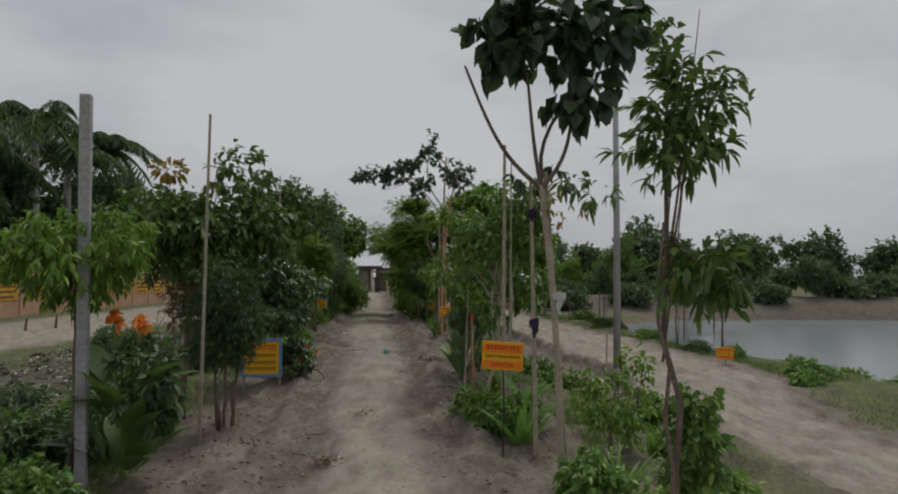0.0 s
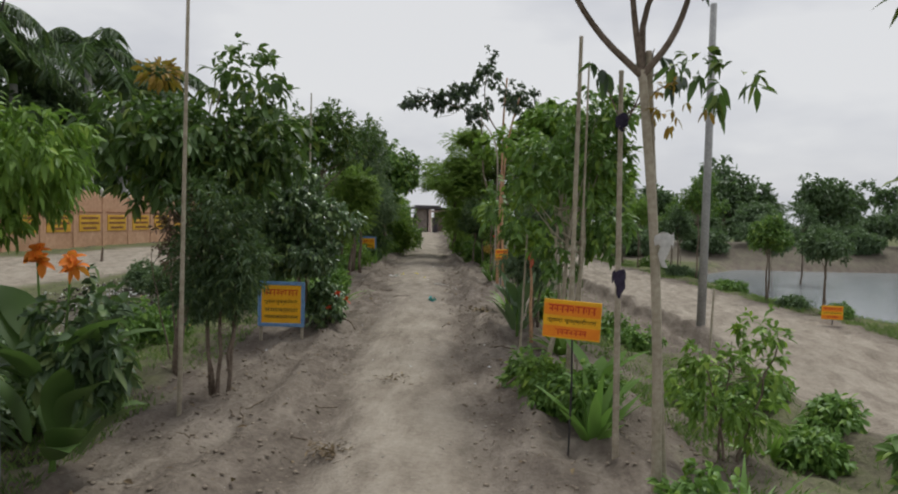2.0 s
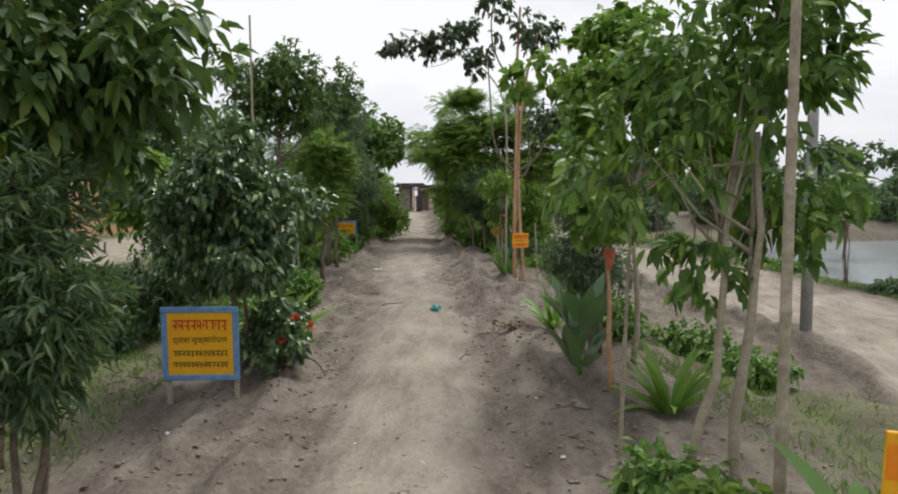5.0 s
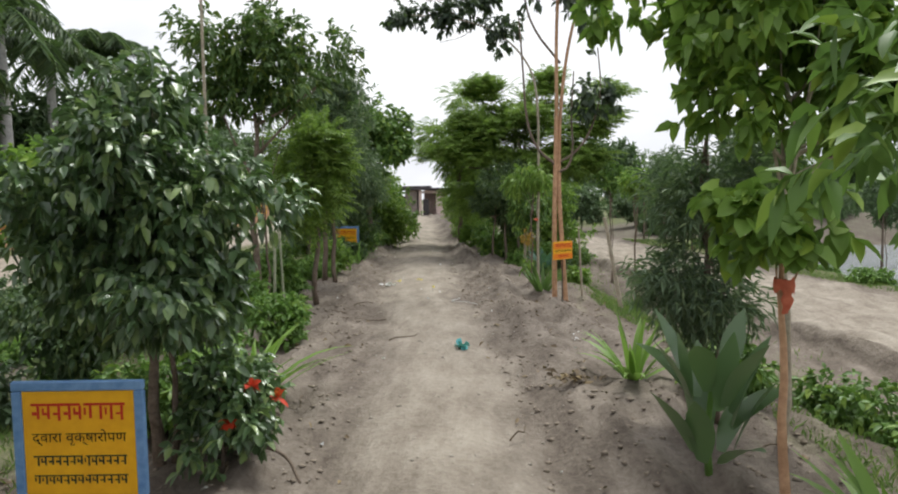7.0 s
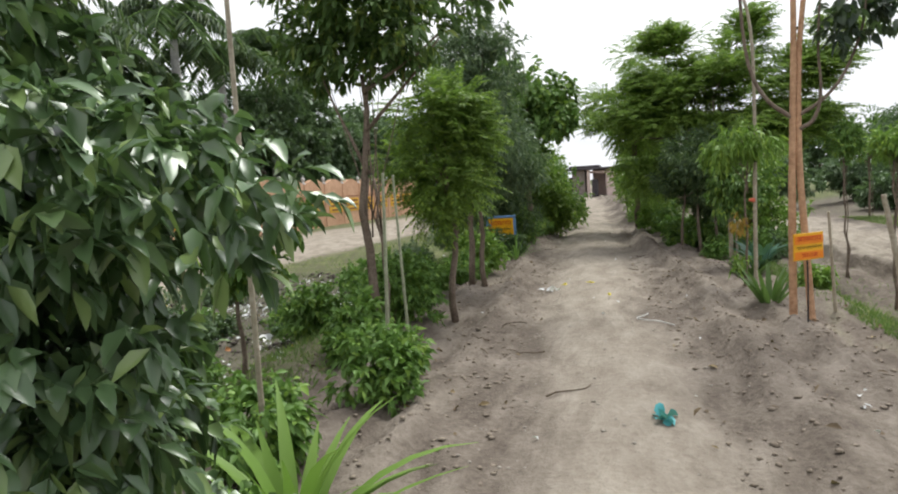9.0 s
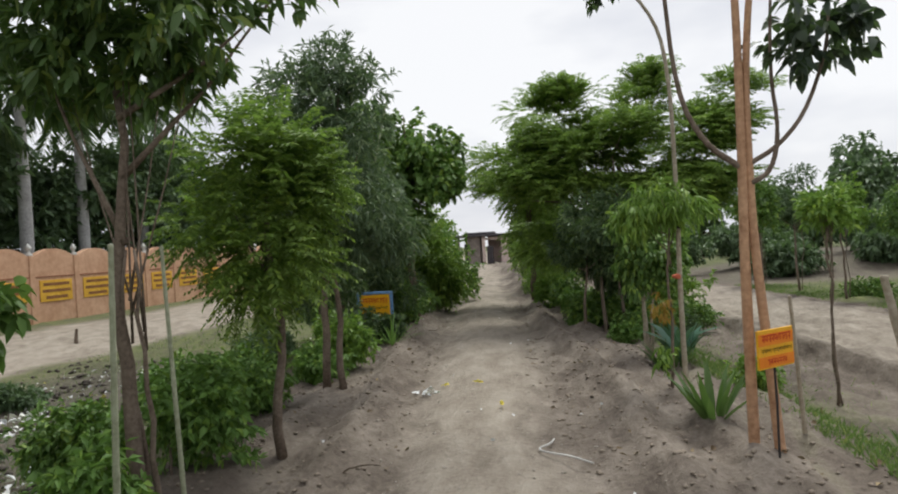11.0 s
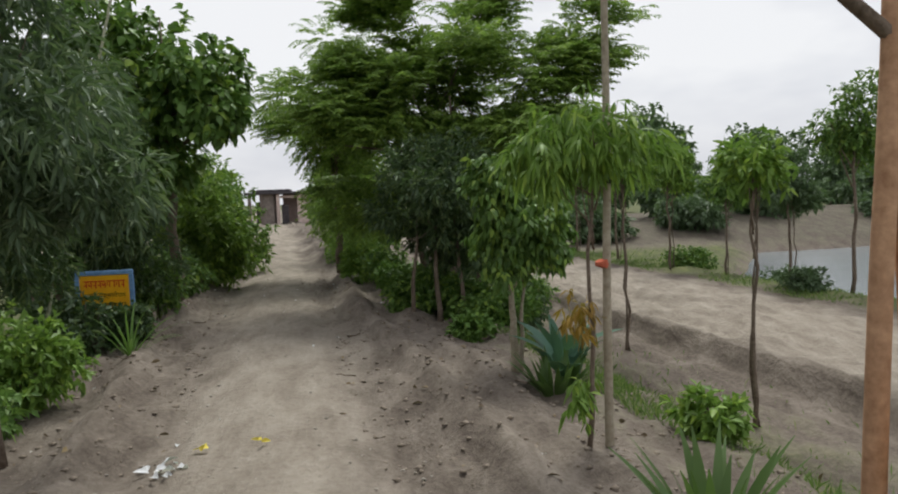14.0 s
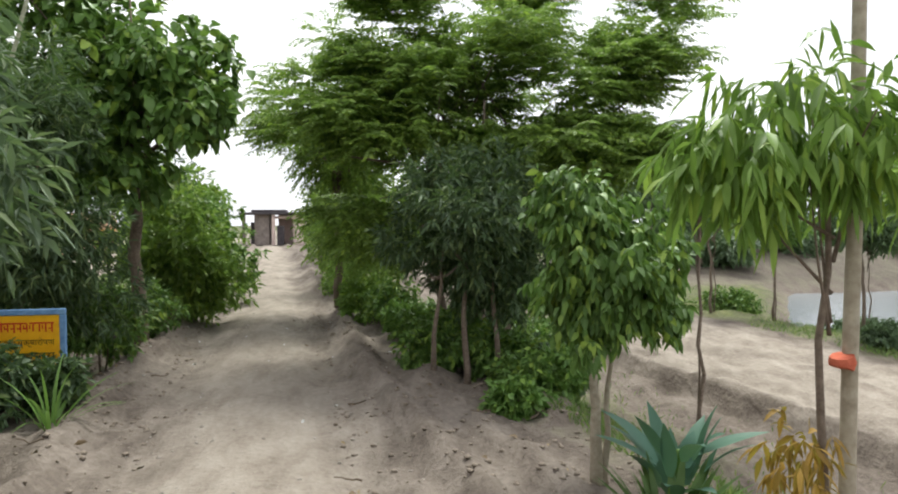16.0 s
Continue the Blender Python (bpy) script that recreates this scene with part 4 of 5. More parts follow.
for i, (x, y, s) in enumerate(ROW):
    tree("row_tree", x, y, "bushy green tree in the row along the path", [(0, 0, 1.35 * s, 1.0 * s, 1.0 * s, 1.0 * s), (0.2, 0.3, 0.7 * s, 0.9 * s, 0.9 * s, 0.6 * s)], (L_FEATHER, L_BROAD, L_LIME, L_FAR)[i % 4],
         [(0, 0, 0, 0, 1.4 * s, 0.06)], twigs=850, per=9, length=0.12, width=0.05, kind="small", clumps=34, clump=0.34, seed=40 + i, group="row trees")

# small trees by the track and the pond
for i, (x, y, h, s, lf) in enumerate(((1.49, 19.7, 2.15, 0.2, L_LIME), (1.52, 22.5, 2.3, 0.24, L_BROAD), (5.66, 25.5, 1.75, 0.62, L_FAR), (5.95, 24.4, 2.6, 0.8, L_BROAD),
                                    (6.0, 18.4, 1.5, 0.45, L_BROAD), (8.3, 24.6, 2.6, 1.0, L_FAR), (4.9, 28.5, 2.1, 0.65, L_LIME), (6.1, 28.4, 2.0, 0.6, L_BROAD), (4.7, 31, 2.4, 1.0, L_FAR), (4.6, 34, 2.4, 1.1, L_BROAD), (10.4, 27.5, 2.6, 1.1, L_FAR),
                                    (6.5, 16.6, 1.4, 0.42, L_FAR))):
    tree("sapling", x, y, "young tree on a bare stem beside the dirt track", [(0, 0, h, s * 0.8, s * 0.8, s * 0.6), (0.35 * s, 0.2 * s, h - 0.35 * s, s * 0.75, s * 0.6, s * 0.4), (-0.5 * s, -0.1, h - 0.15 * s, s * 0.55, s * 0.6, s * 0.4), (0.1 * s, 0, h + 0.6 * s, s * 0.35, s * 0.35, s * 0.35)], lf,
         [(0, 0, 0, 0, h, 0.014 + 0.02 * s), (0.06, 0.02, 0.03, 0, h * 0.9, 0.011)], twigs=int(260 + 420 * s) if s > 0.3 else 120, per=8, length=0.09, width=0.038, kind="small", clumps=26, clump=0.1 + 0.16 * s, limbs=9, seed=60 + i, group="saplings by the track")

# wood beyond the pond and behind the wall
for i in range(30):
    x = 2 + i * 3.1
    y = 50 + 6 * ((i * 3) % 4) + (3 if i > 14 else 0)
    s = 0.8 + 0.45 * ((i * 7) % 5) / 4
    tree("distant_tree", x, y, "distant round tree beyond the pond", [(0, 0, 3.0 * s, 2.5 * s, 2.2 * s, 2.0 * s), (0.8, 0, 1.4, 2.0, 1.6, 1.2)], L_FAR,
         [(0, 0, 0, 0, 2.6, 0.16)], twigs=620, per=8, length=0.36, width=0.2, kind="small", clumps=30, clump=0.75, seed=80 + i, group="trees beyond the pond")
for i in range(22):
    y = -2 + i * 3.2
    s = 1.0 + 0.4 * ((i * 5) % 4) / 3
    tree("distant_tree", -22.5 - 2.5 * ((i * 3) % 3), y, "dark dense tree behind the peach wall", [(0, 0, 4.2 * s, 2.3 * s, 2.3 * s, 2.2 * s), (0, 0, 2.0, 2.0, 2.0, 1.4)], L_FAR,
         [(0, 0, 0, 0, 4.0, 0.2)], twigs=950, per=8, length=0.36, width=0.2, kind="small", clumps=34, clump=0.75, seed=120 + i, group="trees behind the wall")
BANK = [(3.0 + 2.3 * k + 0.8 * math.sin(k * 2.1), 40.5 + 1.6 * math.sin(k * 1.3), 1.5 + 0.6 * math.sin(k * 1.7 + 1)) for k in range(22)]
for i, (x, y, h) in enumerate(BANK + [(9.5, 37, 0.8), (13, 38.5, 0.9), (17, 37.5, 0.7), (22, 39, 0.9), (27, 38, 0.8), (6.0, 36.5, 0.9)]):
    tree("bank_shrub", x, y, "low green shrub on the pond's far bank", [(0, 0, h * 0.6, 1.3, 1.0, h * 0.5)], L_FAR, [(0, 0, 0, 0, h * 0.6, 0.04)], twigs=420, per=8, length=0.2, width=0.09, kind="small", clumps=18, clump=0.4, seed=160 + i, group="bank shrubs")


def palm(x, y, h, seed):
    """A royal palm: pale ringed trunk, green crownshaft, drooping fronds."""
    r = np.random.default_rng(seed)
    t = thing("royal_palm", x, y, 0, "tall royal palm with pale trunk behind the wall", "palm", "royal palms")
    n = 22
    s = np.linspace(0, 1, n)
    rad = 0.2 + 0.06 * np.sin(np.pi * s) - 0.05 * s
    rad = rad * (1 + 0.04 * (np.arange(n) % 2))
    v, f = tube(np.stack([0.02 * np.sin(3 * s), 0 * s, s * h], 1), rad, 10)
    put("trunk", mesh_from("trunk", v, f, M_BARK_PALE, True), t)
    v, f = tube([(0, 0, h - 0.05), (0, 0, h + 0.5), (0, 0, h + 1.0)], [0.17, 0.15, 0.08], 10)
    put("crownshaft", mesh_from("crownshaft", v, f, L_STRAP, True), t)
    for k in range(17):
        a = 2 * np.pi * k / 17 + r.uniform(-0.2, 0.2)
        el = r.uniform(0.1, 1.1)
        m = 16
        q = np.linspace(0, 1, m)
        ln = r.uniform(2.8, 3.6)
        out = ln * q * np.cos(el) + 0.2 * q
        zz = h + 0.9 + ln * q * np.sin(el) - 2.3 * q ** 2
        rach = np.stack([out * np.cos(a), out * np.sin(a), zz], 1)
        v1, f1 = tube(rach, np.linspace(0.035, 0.008, m), 5)
        put("rachis", mesh_from("rachis", v1, f1, L_STRAP), t)
        d = unit(np.gradient(rach, axis=0))
        sd = unit(np.cross(d, [0, 0, 1.0]))
        pts = np.repeat(rach, 5, 0) + np.repeat(d, 5, 0) * r.uniform(0, 0.17, (m * 5, 1))
        bs = np.concatenate([pts, pts])
        dr = np.concatenate([np.repeat(sd, 5, 0), -np.repeat(sd, 5, 0)]) + np.repeat(d, 5, 0)[np.r_[0:m * 5, 0:m * 5]] * 0.35 + np.array([0, 0, -0.75]) + r.normal(0, 0.15, (m * 10, 3))
        v, f = small_leaves(bs, dr, 0.75, 0.075, r)
        put("frond", leaf_mesh("frond", v, f, L_DARK), t)


for i, (x, y, h) in enumerate(((-20.6, 23.0, 7.4), (-20.9, 26.6, 8.2), (-21.5, 30.0, 7.0), (-21.0, 34.5, 8.6), (-22.0, 18.0, 7.8), (-21.3, 38.0, 7.6), (-21.8, 43, 8.8), (-22.4, 13.0, 7.6))):
    palm(x, y, h, 200 + i)

# ---------------------------------------------------------------- stakes, posts and poles
for x, y, h, rd, ln, mt_ in ((-2.55, 7.15, 3.45, 0.021, (0.05, 0), M_BAMBOO), (0.82, 6.5, 2.65, 0.024, (-0.05, 0), M_BAMBOO), (0.985, 5.79, 2.6, 0.026, (-0.17, 0.02), M_BAMBOO),
                             (-3.1, 12.5, 3.4, 0.016, (0, 0), M_BAMBOO),
                             (0.62, 8.0, 3.25, 0.026, (0.02, 0), M_BAMBOO), (0.72, 8.25, 3.1, 0.013, (0.02, 0), M_BAMBOO), (0.2, 9.2, 1.5, 0.014, (0.05, 0), M_BAMBOO), 
                             (-3.3, 14.5, 1.5, 0.018, (0.06, 0), M_BAMBOO_GREEN), (-3.42, 15.25, 1.5, 0.016, (-0.05, 0), M_BAMBOO_GREEN),
                             (0.2, 16.6, 1.0, 0.018, (-0.05, 0), M_BAMBOO), (-4.5, 21.0, 3.6, 0.017, (0.95, 0), M_BAMBOO_GREEN),
                             (1.7, 7.6, 1.2, 0.013, (0.03, 0), M_BAMBOO), (0.57, 15.72, 1.18, 0.03, (-0.21, 0), M_BAMBOO)):
    b = bamboo("bamboo_stake", x, y, h, rd, "weathered bamboo stake pushed into the earth", ln, mt_)
    if (x, y) == (0.82, 6.5):
        knot(b, -0.02, 0, 1.25, 0.03, M_CLOTH_DARK, "rag_tie", 0.14, "dark rag")
        knot(b, -0.035, 0, 2.28, 0.028, M_CLOTH_DARK, "rag_tie", 0.08, "dark rag")
        for q in ([(-0.03, 0, 2.2), (0.1, 0.02, 2.5), (0.16, 0.02, 2.75)], [(-0.03, 0, 2.3), (0.18, 0, 2.48), (0.34, 0.05, 2.56)], [(0.1, 0.02, 2.5), (0.2, 0.08, 2.62), (0.32, 0.1, 2.64)], [(-0.03, 0, 2.25), (-0.14, 0.02, 2.5), (-0.2, 0.02, 2.62)]):
            limb_tube(b, q, 0.008, 0.003, M_BARK, "twig", 5)
        for k, q in enumerate(((0.17, 0.02, 2.74), (-0.19, 0.02, 2.6), (0.33, 0.06, 2.57))):
            crown(b, [(*q, 0.05, 0.05, 0.05)], L_ROUND, 91 + k, 4, 3, 0.11, 0.055, droop=0.9, clumps=2, clump=0.04, name="leaf_tuft")
post = thing("concrete_post", -2.95, 5.6, 0, "tall grey concrete post", "post")
put("shaft", box_mesh("shaft", 0.085, 0.085, 3.3, M_CONCRETE, 0.008), post, "", pose(0, 0, 1.55, 0, -0.6, 12))
put("hook", mesh_from("hook", *tube([(0.04, 0, 2.75), (0.1, 0, 2.78), (0.13, 0, 2.88)], [0.006, 0.006, 0.005], 5), M_IRON), post)
pole = thing("utility_pole", 3.37, 14.0, 0, "tall pale pole standing beside the dirt track", "pole")
put("shaft", mesh_from("shaft", *tube([(0, 0, -0.1), (0.01, 0, 2.6), (0, 0, 5.45)], [0.075, 0.065, 0.055], 10), M_CONCRETE, True), pole)

# ---------------------------------------------------------------- signs
M_YELLOW = plain("yellow_sign_paint", (0.76, 0.36, 0.008), (0.90, 0.48, 0.012), 14, 0.5, 0.4, 0.1, 0.002, coarse=5)
M_ORANGE = plain("orange_sign_band", (0.78, 0.20, 0.006), (0.88, 0.28, 0.01), 14, 0.5, 0.4, 0.1, 0.002, coarse=5)
M_BLUE = plain("pale_blue_frame_paint", (0.10, 0.22, 0.42), (0.19, 0.34, 0.56), 25, 0.55, 0.35, 0.2, 0.003, coarse=6)
M_RED_INK = plain("red_lettering", (0.48, 0.02, 0.01), (0.62, 0.05, 0.02), 30, 0.6, 0.3, 0.1, 0.001)
M_DARK_INK = plain("dark_green_lettering", (0.012, 0.03, 0.015), (0.04, 0.06, 0.03), 30, 0.6, 0.3, 0.1, 0.001)


def text_mesh(body, width, height, material):
    c = bpy.data.curves.new("lettering", "FONT")
    c.body, c.align_x, c.align_y, c.extrude, c.resolution_u = body, "CENTER", "CENTER", 0.01, 2
    ob = new("lettering", c)
    me = bpy.data.meshes.new_from_object(ob.evaluated_get(bpy.context.evaluated_depsgraph_get()))
    bpy.data.objects.remove(ob)
    co = np.empty(len(me.vertices) * 3)
    me.vertices.foreach_get("co", co)
    co = co.reshape(-1, 3)
    lo, hi = co.min(0), co.max(0)
    co = (co - (lo + hi) / 2) * np.array([width / (hi[0] - lo[0]), height / (hi[1] - lo[1]), 0.0])
    out = np.stack([co[:, 0], np.zeros(len(co)), co[:, 1]], 1)
    me.vertices.foreach_set("co", out.ravel())
    me.materials.clear()
    me.materials.append(material)
    return me


def stroke_bars(width, height, n, material, seed):
    """A painted line of writing that is not spelled out: a head line with short strokes."""
    r = np.random.default_rng(seed)
    v, f = [], []

    def bar(x0, x1, z0, z1):
        o = len(v)
        v.extend([(x0, 0, z0), (x1, 0, z0), (x1, 0, z1), (x0, 0, z1)])
        f.append([o, o + 1, o + 2, o + 3])

    gap = width * 0.56
    h2 = height / 2
    bar(-width / 2, -width / 2 + gap - 0.015, h2 * 0.72, h2)
    bar(-width / 2 + gap, width / 2, h2 * 0.72, h2)
    step = width / n
    for i in range(n):
        x0 = -width / 2 + i * step
        bar(x0 + step * 0.55, x0 + step * 0.8, -h2 * r.uniform(0.7, 1.0), h2 * 0.7)
        if r.uniform() < 0.75:
            bar(x0 + step * 0.1, x0 + step * 0.54, -h2 * 0.3, h2 * r.uniform(-0.1, 0.1))
        if r.uniform() < 0.5:
            bar(x0 + step * 0.05, x0 + step * 0.25, -h2 * 0.3, h2 * 0.5)
    return mesh_from("lettering", np.array(v), f, material)


def sign(x, y, z0, w, h, rz, label, style, tilt=0.0):
    """A hand-painted board; style 'rod' stands on one iron rod, 'frame' in a blue wooden frame with two legs."""
    t = thing("plantation_sign", x, y, 0, label, "sign", "plantation signs", rz)
    b = put("board", box_mesh("board", w, 0.014, h, M_YELLOW, 0.002), t, "", pose(0, 0, z0 + h / 2, 0, tilt, 0))
    front = -0.0095
    if style == "frame":
        fw = 0.045
        for nm, me, m in (("frame_rail", box_mesh("frame_rail", w + 2 * fw, 0.03, fw, M_BLUE), pose(0, 0, h / 2 + fw / 2)),
                          ("frame_rail", box_mesh("frame_rail", w + 2 * fw, 0.03, fw, M_BLUE), pose(0, 0, -h / 2 - fw / 2)),
                          ("frame_stile", box_mesh("frame_stile", fw, 0.028, h, M_BLUE), pose(-w / 2 - fw / 2, 0, 0)),
                          ("frame_stile", box_mesh("frame_stile", fw, 0.028, h, M_BLUE), pose(w / 2 + fw / 2, 0, 0))):
            put(nm, me, b, "", m)
        for sx in (-1, 1):
            put("leg", box_mesh("leg", 0.035, 0.03, z0 + 0.12, M_BAMBOO), t, "", pose(sx * (w / 2 + 0.01), 0.03, (z0 + 0.0) / 2 - 0.0))
        lines = ((0.30, 0.17, stroke_bars(w * 0.84, h * 0.17, 9, M_RED_INK, 3)), (0.06, 0.12, text_mesh("द्वारा वृक्षारोपण", w * 0.84, h * 0.15, M_DARK_INK)),
                 (-0.16, 0.1, stroke_bars(w * 0.84, h * 0.1, 13, M_DARK_INK, 5)), (-0.34, 0.1, stroke_bars(w * 0.84, h * 0.09, 13, M_DARK_INK, 8)))
    else:
        put("rod", mesh_from("rod", *tube([(0, 0.016, -0.15), (0.01, 0.016, z0 * 0.6), (0, 0.016, z0 + h * 0.9)], [0.008, 0.008, 0.007], 6), M_IRON), t, "thin black iron rod")
        put("band", box_mesh("band", w - 0.006, 0.002, h * 0.30, M_ORANGE, 0), b, "", pose(0, -0.0085, h * 0.25))
        put("band", box_mesh("band", w - 0.006, 0.002, h * 0.28, M_ORANGE, 0), b, "", pose(0, -0.0085, -h * 0.32))
        front = -0.0115
        lines = ((0.27, 0.2, stroke_bars(w * 0.82, h * 0.2, 9, M_RED_INK, 3)), (-0.03, 0.12, text_mesh("द्वारा वृक्षारोपण", w * 0.85, h * 0.16, M_DARK_INK)),
                 (-0.33, 0.1, stroke_bars(w * 0.55, h * 0.15, 7, M_RED_INK, 5)))
    for zc, hh, me in lines:
        put("lettering", me, b, "", pose(0, front, zc * h))
    return t


sign(0.52, 6.7, 0.80, 0.4, 0.27, -14, "orange and yellow sign board on a thin iron rod", "rod", 2)
sign(-2.78, 10.28, 0.2, 0.5, 0.48, 4, "yellow sign board in a pale blue frame", "frame")
sign(-0.11, 16.05, 0.53, 0.33, 0.225, 40, "yellow sign board on a thin black iron rod", "rod")
sign(-4.13, 21.75, 0.25, 0.46, 0.46, 2, "yellow sign board in a blue frame among leaves", "frame")

sign(5.7, 14.4, 0.12, 0.34, 0.24, -10, "small yellow sign board in the pond-side weeds", "rod")

# ---------------------------------------------------------------- low plants
c = clump_plant("canna_plant", -2.72, 5.85, "tall canna plant with orange flowers and dark leaves", L_MANGO, 34, 0.55, 0.19, (40, 82), (0.4, 1.2), 1, 0, 0.16, 0.85, "", "plant", 0.45)
r9 = np.random.default_rng(99)
for sx, sz in ((-0.1, 1.4), (0.12, 1.36)):
    limb_tube(c, [(sx * 0.3, 0, 0.5), (sx * 0.8, 0, 1.0), (sx, 0, sz)], 0.01, 0.006, L_STRAP, "stalk", 5)
flower_heads(c, "flower", L_ORANGE, [(-0.1, 0, 1.42), (0.12, 0, 1.38), (-0.06, -0.03, 1.36), (0.16, -0.02, 1.34)], 0.08, r9)
crown(c, [(0.15, 0.1, 0.8, 0.25, 0.2, 0.5)], L_DARK, 70, 90, 8, 0.11, 0.05, clumps=14, clump=0.15, name="shoot")
clump_plant("banana_plant", 0.72, 6.95, "light green strap-leaved plant under the sign", L_STRAP, 22, 0.62, 0.085, (50, 88), (0.3, 1.0), 2, 0, 0.05)
clump_plant("canna_plant", 0.85, 7.7, "broad-leaved canna at the path's edge", L_STRAP, 12, 0.5, 0.15, (45, 80), (0.4, 1.0), 3, 0, 0.06, 0.35)
clump_plant("canna_plant", 0.2, 11.05, "dark large-leaved canna plant on the bank", L_FICUS, 20, 0.46, 0.15, (50, 86), (0.2, 0.9), 4, 0, 0.11, 0.5, "", "plant", 0.5)
clump_plant("palm_seedling", 0.1, 12.6, "small palm seedling with arching light leaves", L_LIME, 24, 0.55, 0.05, (35, 80), (0.4, 1.1), 5)
clump_plant("palm_seedling", 0.75, 10.25, "yellow-green spreading seedling palm", L_LIME, 30, 0.66, 0.07, (35, 78), (0.4, 1.0), 6)
clump_plant("areca_seedling", -2.65, 12.0, "yellow-green areca seedling behind the hibiscus", L_LIME, 32, 0.8, 0.06, (35, 80), (0.5, 1.2), 7)
clump_plant("lily_clump", -0.3, 17.0, "dark green sword-leaved lily clump", L_MANGO, 26, 0.5, 0.05, (50, 88), (0.1, 0.4), 8, 0, 0.06)
clump_plant("lily_clump", 0.9, 16.6, "sword-leaved lily clump near the track", L_MANGO, 26, 0.38, 0.04, (50, 88), (0.1, 0.4), 9, 0, 0.06)
clump_plant("lily_clump", -0.25, 19.35, "striped sword-leaved clump under the fig tree", L_MANGO, 40, 0.38, 0.045, (40, 85), (0.2, 0.6), 10, 0, 0.1)
clump_plant("canna_plant", -0.1, 19.6, "blue-green broad-leaved plant beside the fig", L_BLUE, 22, 0.36, 0.11, (35, 80), (0.3, 0.9), 11, 0, 0.1, 0.3)
clump_plant("palm_seedling", -3.75, 21.2, "arching grassy seedling palm before the sign", L_STRAP, 20, 0.62, 0.022, (45, 85), (0.8, 1.6), 12)
hb = tree("hibiscus_shrub", -2.42, 10.95, "low dark hibiscus shrub with red flowers", [(0, 0.2, 0.33, 0.34, 0.45, 0.3)], L_FICUS, [(0, 0, 0, 0, 0.5, 0.012), (0.05, 0.1, 0.1, 0.2, 0.5, 0.01)],
          twigs=330, per=8, length=0.075, width=0.042, clumps=20, clump=0.14, seed=71, category="shrub")
flower_heads(hb, "flower", L_RED, [(0.18, 0.0, 0.46), (0.28, 0.12, 0.36), (0.1, -0.15, 0.3)], 0.06, r9)
